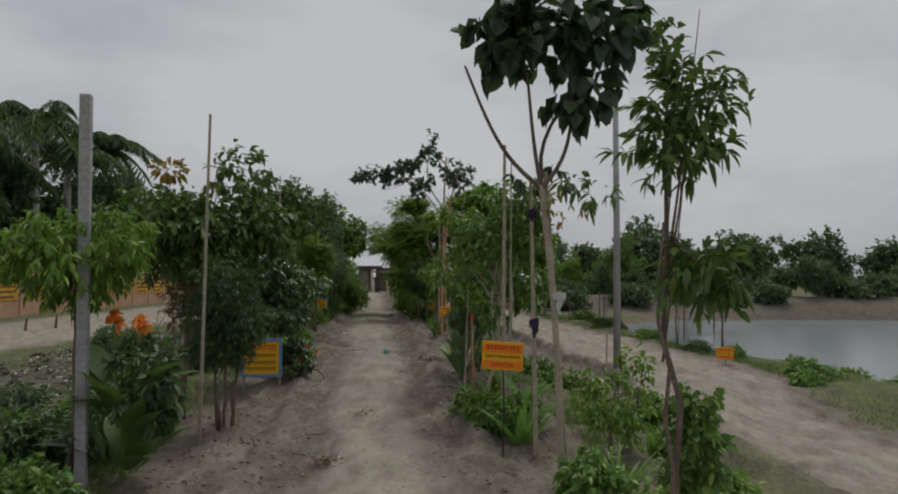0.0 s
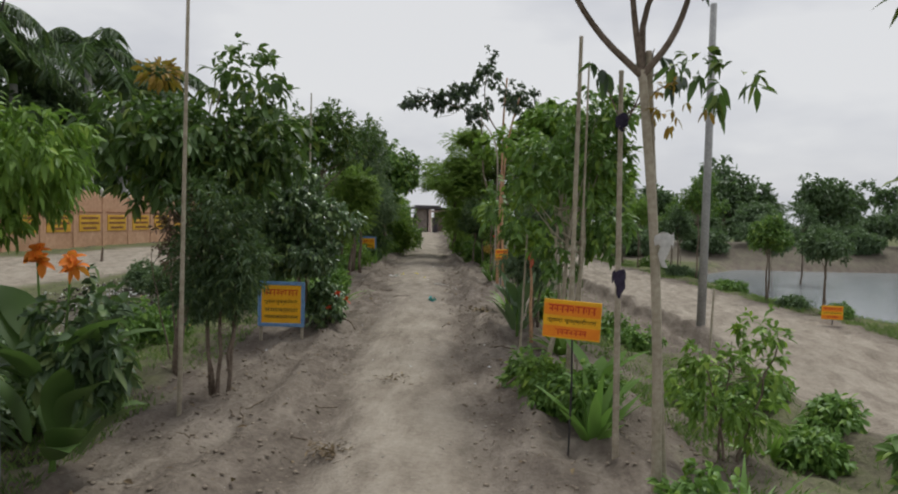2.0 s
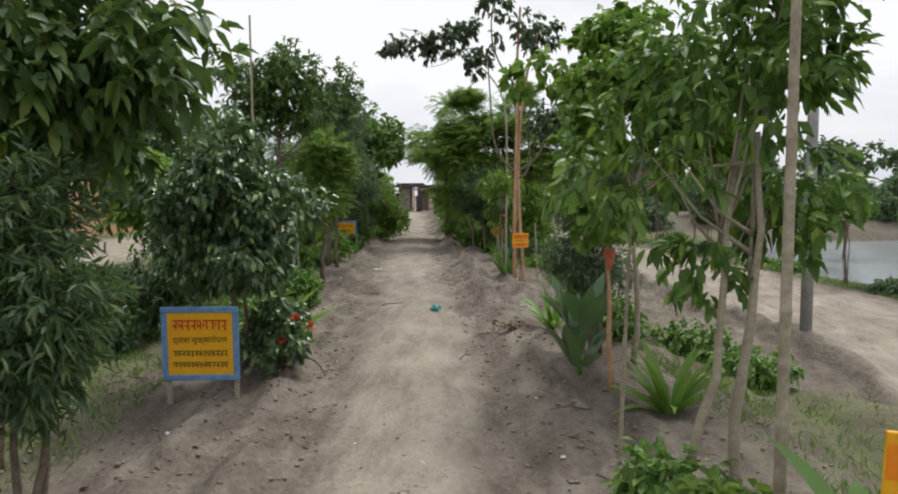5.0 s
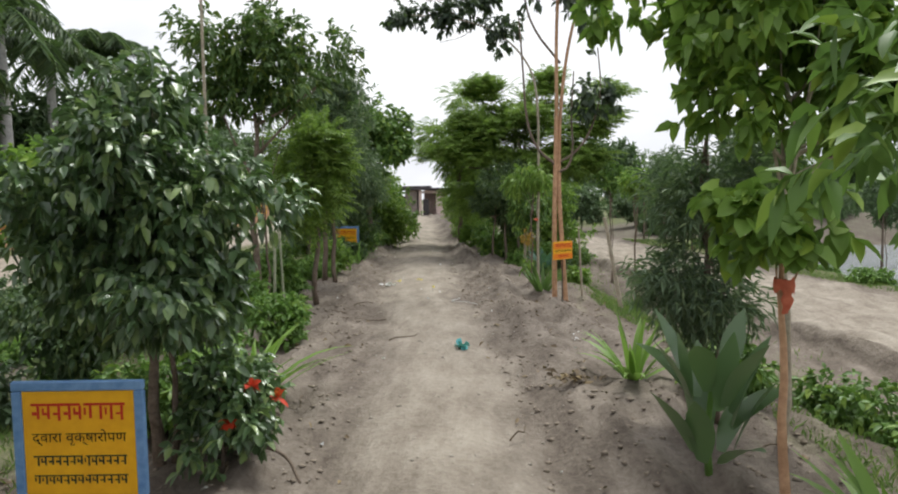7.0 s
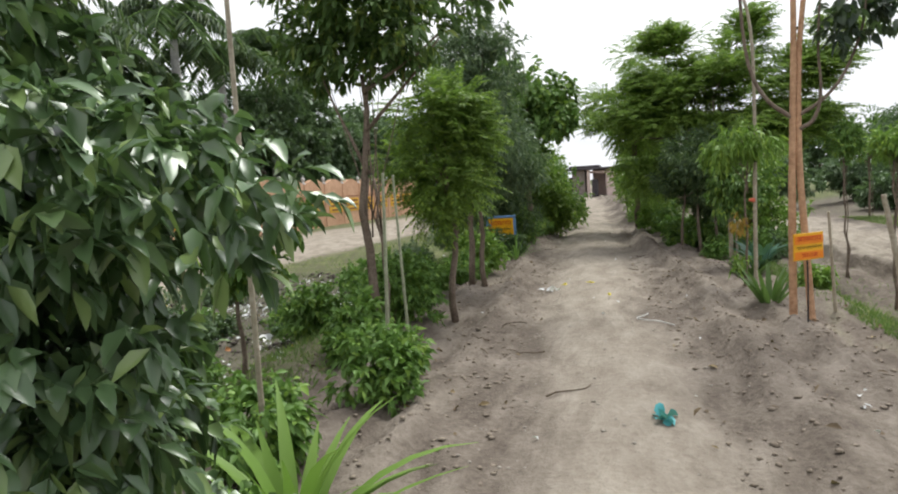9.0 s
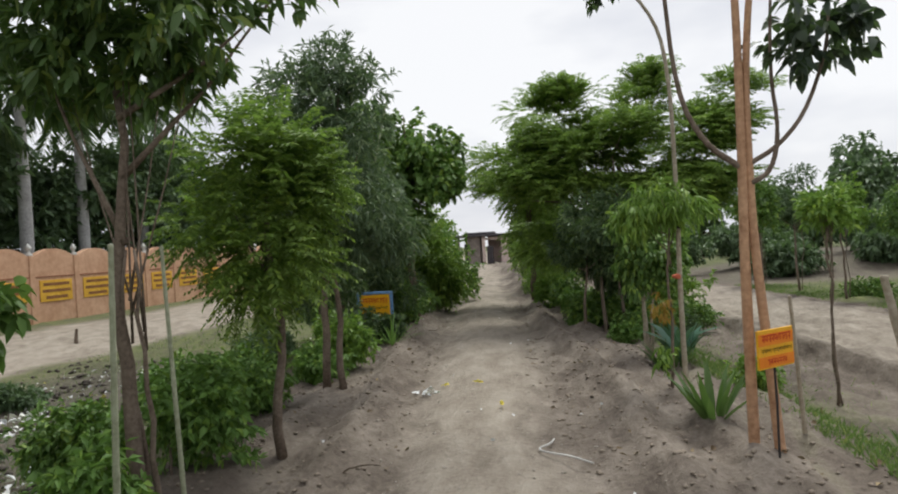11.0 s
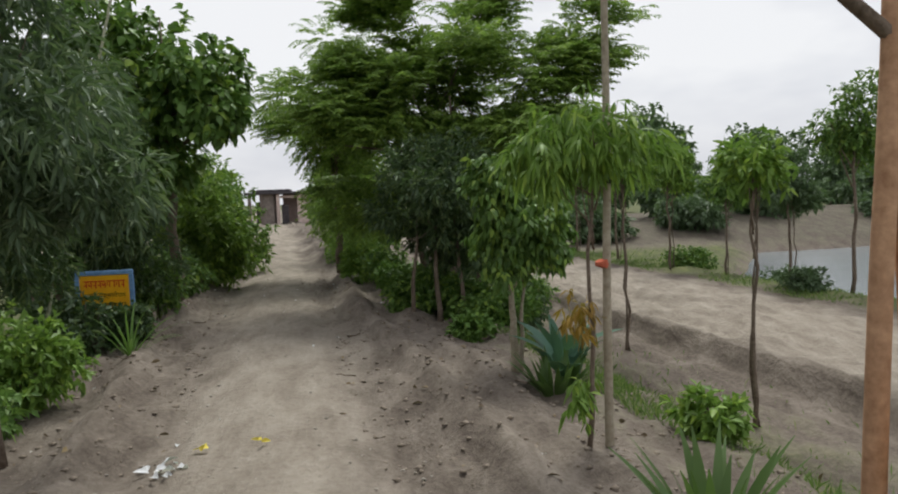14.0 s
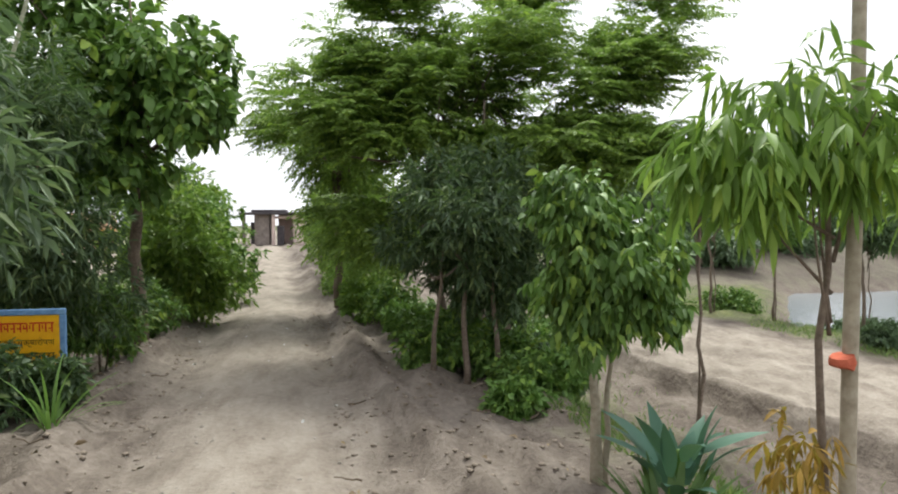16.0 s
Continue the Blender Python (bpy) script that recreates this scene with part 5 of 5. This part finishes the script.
BUSHES = [(-0.5, 21.4, 0.2, 0.16, L_STRAP), (-0.3, 21.9, 0.25, 0.25, L_BROAD), (-0.95, 22.9, 0.4, 0.4, L_BROAD), (-0.6, 23.5, 0.45, 0.5, L_BROAD), (-1.05, 24.2, 0.45, 0.5, L_STRAP), (-0.3, 22.6, 0.45, 0.45, L_BROAD), (0.3, 23.0, 0.5, 0.5, L_FAR),
          (-1.25, 25.2, 0.5, 0.7, L_BROAD), (-0.2, 24.6, 0.6, 0.6, L_FAR), (0.5, 24.6, 0.6, 0.6, L_BROAD), (0.0, 21.9, 0.3, 0.35, L_STRAP), (-4.1, 23.1, 0.45, 0.9, L_BROAD), (-4.5, 23.6, 0.5, 1.1, L_DARK), (-4.2, 24.6, 0.45, 0.8, L_BROAD), (-4.2, 20.4, 0.35, 0.5, L_STRAP),
          (-4.2, 17.7, 0.35, 0.5, L_STRAP), (-3.95, 21.6, 0.25, 0.45, L_DARK), (-4.55, 21.7, 0.35, 0.7, L_DARK), (0.75, 12.4, 0.3, 0.35, L_BROAD),(0.5, 7.6, 0.2, 0.35, L_STRAP), (0.45, 8.1, 0.22, 0.35, L_LIME), (0.35, 8.6, 0.2, 0.35, L_STRAP), (0.75, 7.3, 0.2, 0.4, L_STRAP), (1.9, 8.2, 0.35, 0.22, L_STRAP), (1.1, 5.5, 0.2, 0.3, L_STRAP),
          (-3.9, 15.9, 0.5, 0.7, L_STRAP), (-3.75, 14.9, 0.35, 0.55, L_STRAP), (-4.3, 16.8, 0.55, 0.5, L_STRAP), (-3.95, 19.6, 0.36, 0.75, L_LIME), (-4.1, 19.1, 0.3, 0.5, L_STRAP),
          (0.3, 18.2, 0.13, 0.36, L_LIME), (1.6, 12.2, 0.45, 0.3, L_BROAD), (1.9, 11.6, 0.35, 0.25, L_STRAP), 
          (-3.7, 6.3, 0.42, 0.4, L_STRAP), (-4.3, 6.2, 0.5, 0.4, L_BROAD), (-3.3, 5.1, 0.35, 0.35, L_STRAP), 
          (2.3, 6.9, 0.2, 0.2, L_STRAP), (2.5, 8.5, 0.22, 0.2, L_STRAP), (2.1, 5.2, 0.18, 0.2, L_LIME), (2.7, 7.6, 0.2, 0.16, L_STRAP), (1.45, 4.85, 0.14, 0.25, L_LIME),
          (-7.3, 17.6, 0.4, 0.3, L_DARK), (-7.9, 18.2, 0.35, 0.28, L_STRAP), (-6.2, 18.2, 0.4, 0.3, L_FAR), (-5.9, 15.3, 0.4, 0.25, L_STRAP), (-6.6, 15.2, 0.45, 0.25, L_STRAP), (-9.2, 20.4, 0.5, 0.3, L_FAR),
          (-3.1, 11.6, 0.35, 0.5, L_BROAD), (-3.2, 12.6, 0.35, 0.5, L_STRAP), (-3.1, 13.8, 0.35, 0.45, L_STRAP), 
          (5.9, 20.5, 0.5, 0.4, L_STRAP), (6.6, 23.8, 0.6, 0.5, L_STRAP), (7.2, 18.0, 0.6, 0.35, L_LIME), (7.6, 15.0, 0.6, 0.4, L_STRAP),
          (6.8, 13.0, 0.7, 0.35, L_STRAP), (8.0, 11.0, 0.7, 0.35, L_BROAD), (5.6, 29.0, 0.9, 0.7, L_BROAD), (1.2, 26.0, 0.7, 0.8, L_BROAD),
          (8.6, 9.0, 0.7, 0.5, L_STRAP), (8.4, 12.6, 0.6, 0.5, L_STRAP), (8.1, 14.2, 0.6, 0.45, L_LIME), (7.9, 16.2, 0.6, 0.5, L_STRAP), (7.7, 17.6, 0.6, 0.45, L_BROAD), (7.5, 19.4, 0.6, 0.5, L_STRAP), (7.3, 21.2, 0.6, 0.5, L_LIME),
          (7.2, 22.8, 0.6, 0.6, L_BROAD), (7.0, 24.6, 0.6, 0.55, L_STRAP), (6.2, 26.4, 0.7, 0.7, L_FAR), (6.4, 15.6, 0.4, 0.35, L_STRAP), (6.1, 17.2, 0.4, 0.4, L_FAR), 
          (5.4, 24.8, 0.6, 0.7, L_FAR), (6.2, 12.2, 0.4, 0.3, L_STRAP), (-4.9, 17.6, 0.6, 0.6, L_STRAP), (-5.2, 19.4, 0.6, 0.5, L_BROAD), (-4.5, 24.9, 0.6, 0.7, L_BROAD), (-4.4, 27.6, 0.6, 0.8, L_BROAD), (-1.5, 26.0, 0.6, 0.6, L_LIME), (-1.9, 28.8, 0.6, 0.8, L_LIME),
          (-4.15, 21.3, 0.3, 0.85, L_DARK), (-4.0, 12.3, 0.55, 1.0, L_DARK), (-7.6, 16.2, 0.8, 0.8, L_DARK), (-8.6, 17.8, 0.9, 0.9, L_FAR), (-4.5, 11.6, 0.5, 0.7, L_FAR), (-5.4, 12.4, 0.6, 0.6, L_DARK), (-5.0, 9.4, 0.5, 0.4, L_STRAP), (-6.6, 10.6, 0.6, 0.35, L_FAR), (-3.6, 5.95, 0.42, 0.6, L_DARK), (-4.2, 7.0, 0.5, 0.5, L_BROAD), (-3.3, 6.6, 0.32, 0.6, L_MANGO), (-4.9, 7.7, 0.5, 0.45, L_DARK), (-2.95, 4.75, 0.35, 0.4, L_BROAD),
          
          (-5.0, 16.4, 0.55, 0.6, L_BROAD), (-5.5, 17.4, 0.5, 0.5, L_STRAP), (-6.3, 18.4, 0.6, 0.4, L_STRAP), (-5.3, 14.0, 0.45, 0.4, L_BROAD), (-7.0, 16.8, 0.5, 0.4, L_FAR),
          (-5.6, 20.6, 0.6, 0.6, L_FAR), (-6.2, 22.4, 0.7, 0.8, L_FAR), (-5.8, 24.6, 0.7, 1.0, L_BROAD), (-6.6, 26.6, 0.8, 1.0, L_FAR), (-5.0, 11.5, 0.5, 0.4, L_STRAP), (-6.2, 12.6, 0.5, 0.35, L_FAR), (-4.4, 10.2, 0.45, 0.45, L_STRAP)]
tree("verge_shrub", 1.6, 6.65, "loose yellow-green shrub with thin stems on the verge", [(-0.15, 0, 0.65, 0.28, 0.26, 0.26), (0.22, 0.05, 0.75, 0.26, 0.26, 0.3), (0.05, 0, 0.35, 0.34, 0.3, 0.2)], L_LIME,
     [(0, 0, -0.2, 0, 0.8, 0.01), (0.05, 0.03, 0.3, 0, 0.9, 0.01), (-0.05, 0.02, 0.02, 0.1, 0.85, 0.009)], twigs=150, per=7, length=0.075, width=0.03, clumps=26, clump=0.12, limbs=9, seed=72, category="shrub")
clump_plant("fern", 1.35, 5.55, "arching light green fern at the path's edge", L_STRAP, 22, 0.5, 0.04, (40, 80), (0.5, 1.3), 14)
clump_plant("fern", 2.0, 7.0, "yellow-green arching fern behind the shrub", L_LIME, 16, 0.4, 0.04, (40, 80), (0.5, 1.3), 15)
rb = np.random.default_rng(55)
for i, (x, y, s, h, lf) in enumerate(BUSHES):
    if x > 4.5 and y > 12:
        h, s = h * 0.42, s * 0.75
    tree("low_bush", x, y, "low green bush on the path's shoulder", [(rb.uniform(-0.35, 0.35) * s, rb.uniform(-0.35, 0.35) * s, h * rb.uniform(0.35, 0.6), s * rb.uniform(0.5, 0.85), s * rb.uniform(0.5, 0.85), h * rb.uniform(0.3, 0.5)) for _ in range(4)], lf, [(0, 0, 0, 0, h * 0.6, 0.01), (0.04, 0.02, 0.1, 0.05, h * 0.5, 0.008)],
         twigs=int(30 + 700 * s) if s < 0.25 else int(130 + 420 * s), per=8, length=0.07, width=0.034, kind="small" if y > 13 else "broad", clumps=int(10 + 16 * s), clump=0.12 + 0.1 * s if s > 0.25 else 0.04 + 0.3 * s, limbs=2, seed=300 + i, group="low bushes", category="bush")


# ---------------------------------------------------------------- grass, clods, litter
def scatter_grass():
    r = np.random.default_rng(11)
    n = 150000
    y = r.uniform(3, 34, n) ** 1.0
    side = r.uniform(0, 1, n)
    u = np.where(side < 0.55, -2.1 - r.exponential(1.9, n), np.where(side < 0.8, 2.2 + r.exponential(0.55, n), track_edge(y) + 2.9 + r.exponential(0.9, n)))
    x = u + axis_x(y)
    patch = np.array([noise.noise((a * 0.55, b * 0.55, 9.0)) for a, b in zip(x, y)])
    keep = (patch > r.uniform(-0.5, 0.3, n)) & (pond_in(x, y) < -0.3) & (x > -12) & ~((u > track_edge(y) - 0.05) & (u < track_edge(y) + 2.9))
    x, y, u = x[keep], y[keep], u[keep]
    n = len(x)
    base = np.stack([x, y, ground_z(x, y) - 0.015], 1)
    d = np.stack([r.normal(0, 0.45, n), r.normal(0, 0.45, n), np.ones(n)], 1)
    v, f = small_leaves(base, d, 0.085, 0.010, r, 0.6)
    tagged(put("grass", leaf_mesh("grass", v, f, L_GRASS)), "short patchy grass on the earth verges", "grass", "", "stuff")


def scatter_bits(name, label, cat, mat, n, ulo, uhi, ylo, yhi, size, seed, flat=0.5):
    """Small irregular lumps strewn on the ground, one mesh."""
    r = np.random.default_rng(seed)
    y = r.uniform(ylo, yhi, n)
    u = r.uniform(ulo, uhi, n)
    x = u + axis_x(y)
    s = size * r.uniform(0.3, 1.0, n) ** 2 + 0.004
    z = ground_z(x, y) + np.array([rough_z(a, b) for a, b in zip(x, y)]) * calm_at(u, y)
    o = np.array([(1, 0, 0), (0, 1, 0), (-1, 0, 0), (0, -1, 0), (0, 0, 1), (0, 0, -1)], float)
    v = o[None] * r.uniform(0.5, 1.3, (n, 6, 3)) * s[:, None, None]
    v[:, :, 2] *= flat
    a = r.uniform(0, 6.28, n)
    c, sn = np.cos(a)[:, None], np.sin(a)[:, None]
    v = np.stack([v[:, :, 0] * c - v[:, :, 1] * sn, v[:, :, 0] * sn + v[:, :, 1] * c, v[:, :, 2]], 2)
    v += np.stack([x, y, z + s * flat * 0.25], 1)[:, None]
    base = (np.arange(n) * 6)[:, None]
    f = np.concatenate([base + np.array(q) for q in ([0, 1, 4, 4], [1, 2, 4, 4], [2, 3, 4, 4], [3, 0, 4, 4], [1, 0, 5, 5], [2, 1, 5, 5], [3, 2, 5, 5], [0, 3, 5, 5])], 0)
    tagged(put(name, leaf_mesh(name, v.reshape(-1, 3), f, mat)), label, cat, "", "stuff")


def scatter_flakes(name, label, cat, mat, n, ulo, uhi, ylo, yhi, L, W, seed):
    """Curled leaves or scraps lying on the ground, one mesh."""
    r = np.random.default_rng(seed)
    y = r.uniform(ylo, yhi, n)
    u = r.uniform(ulo, uhi, n)
    x = u + axis_x(y)
    z = ground_z(x, y) + np.array([rough_z(a, b) for a, b in zip(x, y)]) * calm_at(u, y) + 0.006
    d = np.stack([r.normal(0, 1, n), r.normal(0, 1, n), r.uniform(0.0, 0.5, n)], 1)
    v, f = leaves(np.stack([x, y, z], 1), d, L, W, r, 0.35, 0.15, 0.6)
    tagged(put(name, leaf_mesh(name, v, f, mat)), label, cat, "", "stuff")


M_CLOD = plain("earth_clod", (0.20, 0.165, 0.13), (0.32, 0.27, 0.215), 40, 0.95, 0.1, 0.4, 0.005)
M_RUBBISH = plain("rotting_rubbish", (0.03, 0.028, 0.025), (0.12, 0.10, 0.085), 30, 0.95, 0.1, 0.4, 0.005)
M_STONE = plain("pale_pebble", (0.25, 0.22, 0.18), (0.45, 0.41, 0.36), 40, 0.9, 0.2, 0.3, 0.003)
L_DEAD = leaf_mat("dead_leaf", (0.06, 0.042, 0.028), (0.17, 0.12, 0.07), (0.30, 0.23, 0.12), 0.8, 0.05)
L_SCRAP = leaf_mat("plastic_scrap", (0.45, 0.45, 0.46), (0.75, 0.76, 0.78), (0.8, 0.78, 0.7), 0.5, 0.2)
L_SCRAP2 = leaf_mat("coloured_scrap", (0.05, 0.22, 0.25), (0.5, 0.36, 0.05), (0.45, 0.1, 0.08), 0.5, 0.2)
scatter_grass()
scatter_bits("earth_clods", "crumbled dry earth clods on the path's ridges", "earth clods", M_CLOD, 3800, -2.6, -0.6, 3, 27, 0.027, 21)
scatter_bits("earth_clods", "crumbled dry earth clods on the path's ridges", "earth clods", M_CLOD, 3800, 0.55, 2.5, 3, 27, 0.027, 22)
scatter_bits("pebbles", "pale pebbles strewn over the sandy path", "pebbles", M_STONE, 900, -1.0, 1.0, 3, 27, 0.016, 23)
scatter_flakes("dead_leaves", "dry brown leaves lying along the path's edges", "dead leaves", L_DEAD, 320, -2.8, -0.5, 3, 27, 0.055, 0.025, 24)
scatter_flakes("dead_leaves", "dry brown leaves lying along the path's edges", "dead leaves", L_DEAD, 320, 0.4, 2.8, 3, 27, 0.055, 0.025, 25)
scatter_flakes("rubbish", "white plastic scraps strewn in the hollow", "rubbish", L_SCRAP, 900, -8.5, -3.0, 11, 24, 0.06, 0.045, 26)
scatter_flakes("rubbish", "coloured plastic scraps strewn in the hollow", "rubbish", L_SCRAP2, 120, -8.0, -3.2, 11, 24, 0.09, 0.06, 27)
scatter_flakes("litter", "small pale scraps lying on the path", "litter", L_SCRAP, 60, -1.8, 1.8, 8, 26, 0.035, 0.02, 28)
scatter_bits("dark_rubbish", "dark rotting rubbish heaps in the hollow", "rubbish", M_RUBBISH, 2600, -8.5, -3.4, 10, 25, 0.08, 29)
M_TWIG = plain("dry_twig", (0.07, 0.05, 0.035), (0.18, 0.14, 0.10), 40, 0.9, 0.2, 0.4, 0.003)
r8 = np.random.default_rng(8)
for i in range(34):
    y = r8.uniform(6.5, 24)
    u = r8.choice([-1, 1]) * r8.uniform(0.4, 2.2)
    x = u + axis_x(y)
    a, L = r8.uniform(0, 6.28), r8.uniform(0.12, 0.4)
    tw = thing("twig", x, y, 0.02, "dry fallen twig lying on the earth", "twig", "fallen twigs")
    pts = wavy((0, 0, 0.0), (L * math.cos(a), L * math.sin(a), 0.02), 6, 0.012, r8)
    put("twig_stem", mesh_from("twig_stem", *tube(pts, np.linspace(0.007, 0.003, 6), 5), M_TWIG), tw)


# ---------------------------------------------------------------- odd things on the ground
def lying(name, label, cat, x, y, pts, r0, r1, mat, part_name):
    t = thing(name, x, y, 0.03, label, cat)
    limb_tube(t, pts, r0, r1, mat, part_name, 6)
    return t


lying("white_cord", "bent white cord lying on the trodden sand", "cord", -1.44, 16.4, [(0, 0.24, 0.0), (-0.02, 0.1, 0.01), (-0.12, 0.0, 0.0), (0.02, -0.12, 0.005), (0.1, -0.2, 0.02), (0.25, -0.3, 0.0)], 0.007, 0.006, M_CLOTH, "strand")
lying("fallen_branch", "dark curved branch lying at the path's edge", "branch", 0.2, 8.4, [(-0.12, -0.1, 0.0), (0.0, 0.05, 0.07), (0.15, 0.25, 0.08), (0.35, 0.4, 0.02)], 0.012, 0.006, M_BARK, "branch_stem")
lying("fallen_branch", "dark arched branch beside the blue-framed sign", "branch", -2.35, 10.9, [(-0.2, 0.1, 0.02), (0.05, 0.05, 0.1), (0.3, 0.0, 0.08), (0.42, -0.15, -0.03)], 0.014, 0.008, M_BARK, "branch_stem")


def leaf_heap(name, label, cat, x, y, n, rad, L, W, mat, seed):
    """A loose handful of leaves or scraps on the ground."""
    r = np.random.default_rng(seed)
    t = thing(name, x, y, 0.02, label, cat)
    q = r.normal(0, rad, (n, 3)) * np.array([1, 1, 0.12])
    d = np.stack([r.normal(0, 1, n), r.normal(0, 1, n), r.uniform(0, 0.6, n)], 1)
    v, f = leaves(q, d, L, W, r, 0.35, 0.2, 0.5)
    put("leaf_litter", leaf_mesh("leaf_litter", v, f, mat), t)


leaf_heap("dry_tuft", "dry brown grass tuft on the sandy path", "grass tuft", -1.16, 6.55, 120, 0.1, 0.07, 0.012, L_DEAD, 1)
leaf_heap("dry_leaf_heap", "heap of dry brown leaves on the path's side", "dead leaves", -0.37, 12.45, 40, 0.1, 0.09, 0.035, L_DEAD, 2)
leaf_heap("dry_tuft", "thin dry tuft in the wheel track", "grass tuft", -1.05, 8.6, 60, 0.09, 0.06, 0.012, L_DEAD, 3)
L_TEAL = leaf_mat("teal_plastic", (0.03, 0.25, 0.22), (0.06, 0.38, 0.33), None, 0.4, 0.3)
L_YELLOW = leaf_mat("yellow_leaf", (0.62, 0.50, 0.05), (0.75, 0.62, 0.10), None, 0.6, 0.2)
leaf_heap("plastic_scrap", "crumpled teal plastic scrap on the path", "scrap", -1.26, 13.6, 8, 0.025, 0.09, 0.06, L_TEAL, 4)
leaf_heap("plastic_scrap", "dirty white plastic scraps on the path's side", "scrap", -2.68, 18.43, 16, 0.06, 0.07, 0.04, L_SCRAP, 5)
for i, (x, y) in enumerate(((-2.53, 18.64), (-2.21, 18.61), (-1.9, 17.66))):
    leaf_heap("yellow_leaf", "fallen yellow leaf on the sand", "leaf", x, y, 3, 0.012, 0.06, 0.03, L_YELLOW, 10 + i)

# rubbish in the hollow and stumps beside the wall road
for i, (x, y, n, rad) in enumerate(((-8.8, 17.2, 60, 0.35), (-7.9, 18.9, 46, 0.3), (-6.7, 20.3, 40, 0.3), (-8.3, 19.8, 40, 0.35), (-6.0, 17.2, 30, 0.25))):
    leaf_heap("rubbish_heap", "white plastic rubbish lying in a heap in the hollow", "rubbish", x, y, n, rad, 0.11, 0.08, L_SCRAP, 40 + i)
sack = thing("plastic_sack", -6.42, 16.05, 0.09, "crumpled off-white plastic sack lying in the weeds", "sack", "", 12)
rs = np.random.default_rng(61)
v, f = tube([(-0.2, 0, 0), (-0.17, 0, 0.0), (-0.1, 0, 0.01), (0.0, 0.01, 0.01), (0.1, 0, 0.0), (0.15, 0, 0.02), (0.18, 0.01, 0.03), (0.24, 0.02, 0.05)], [0.03, 0.09, 0.115, 0.12, 0.11, 0.08, 0.03, 0.05], 14)
put("sack_body", mesh_from("sack_body", v + rs.normal(0, 0.008, v.shape), f, M_CLOTH, True), sack)
for x, y, h in ((-13.9, 22.6, 0.42), (-13.6, 23.8, 0.5), (-13.3, 27.0, 0.4)):
    bamboo("stump", x, y, h, 0.05, "short weathered wooden stump beside the wall road", (0.04, 0), M_BARK, 0.0, "road stumps", "stump")
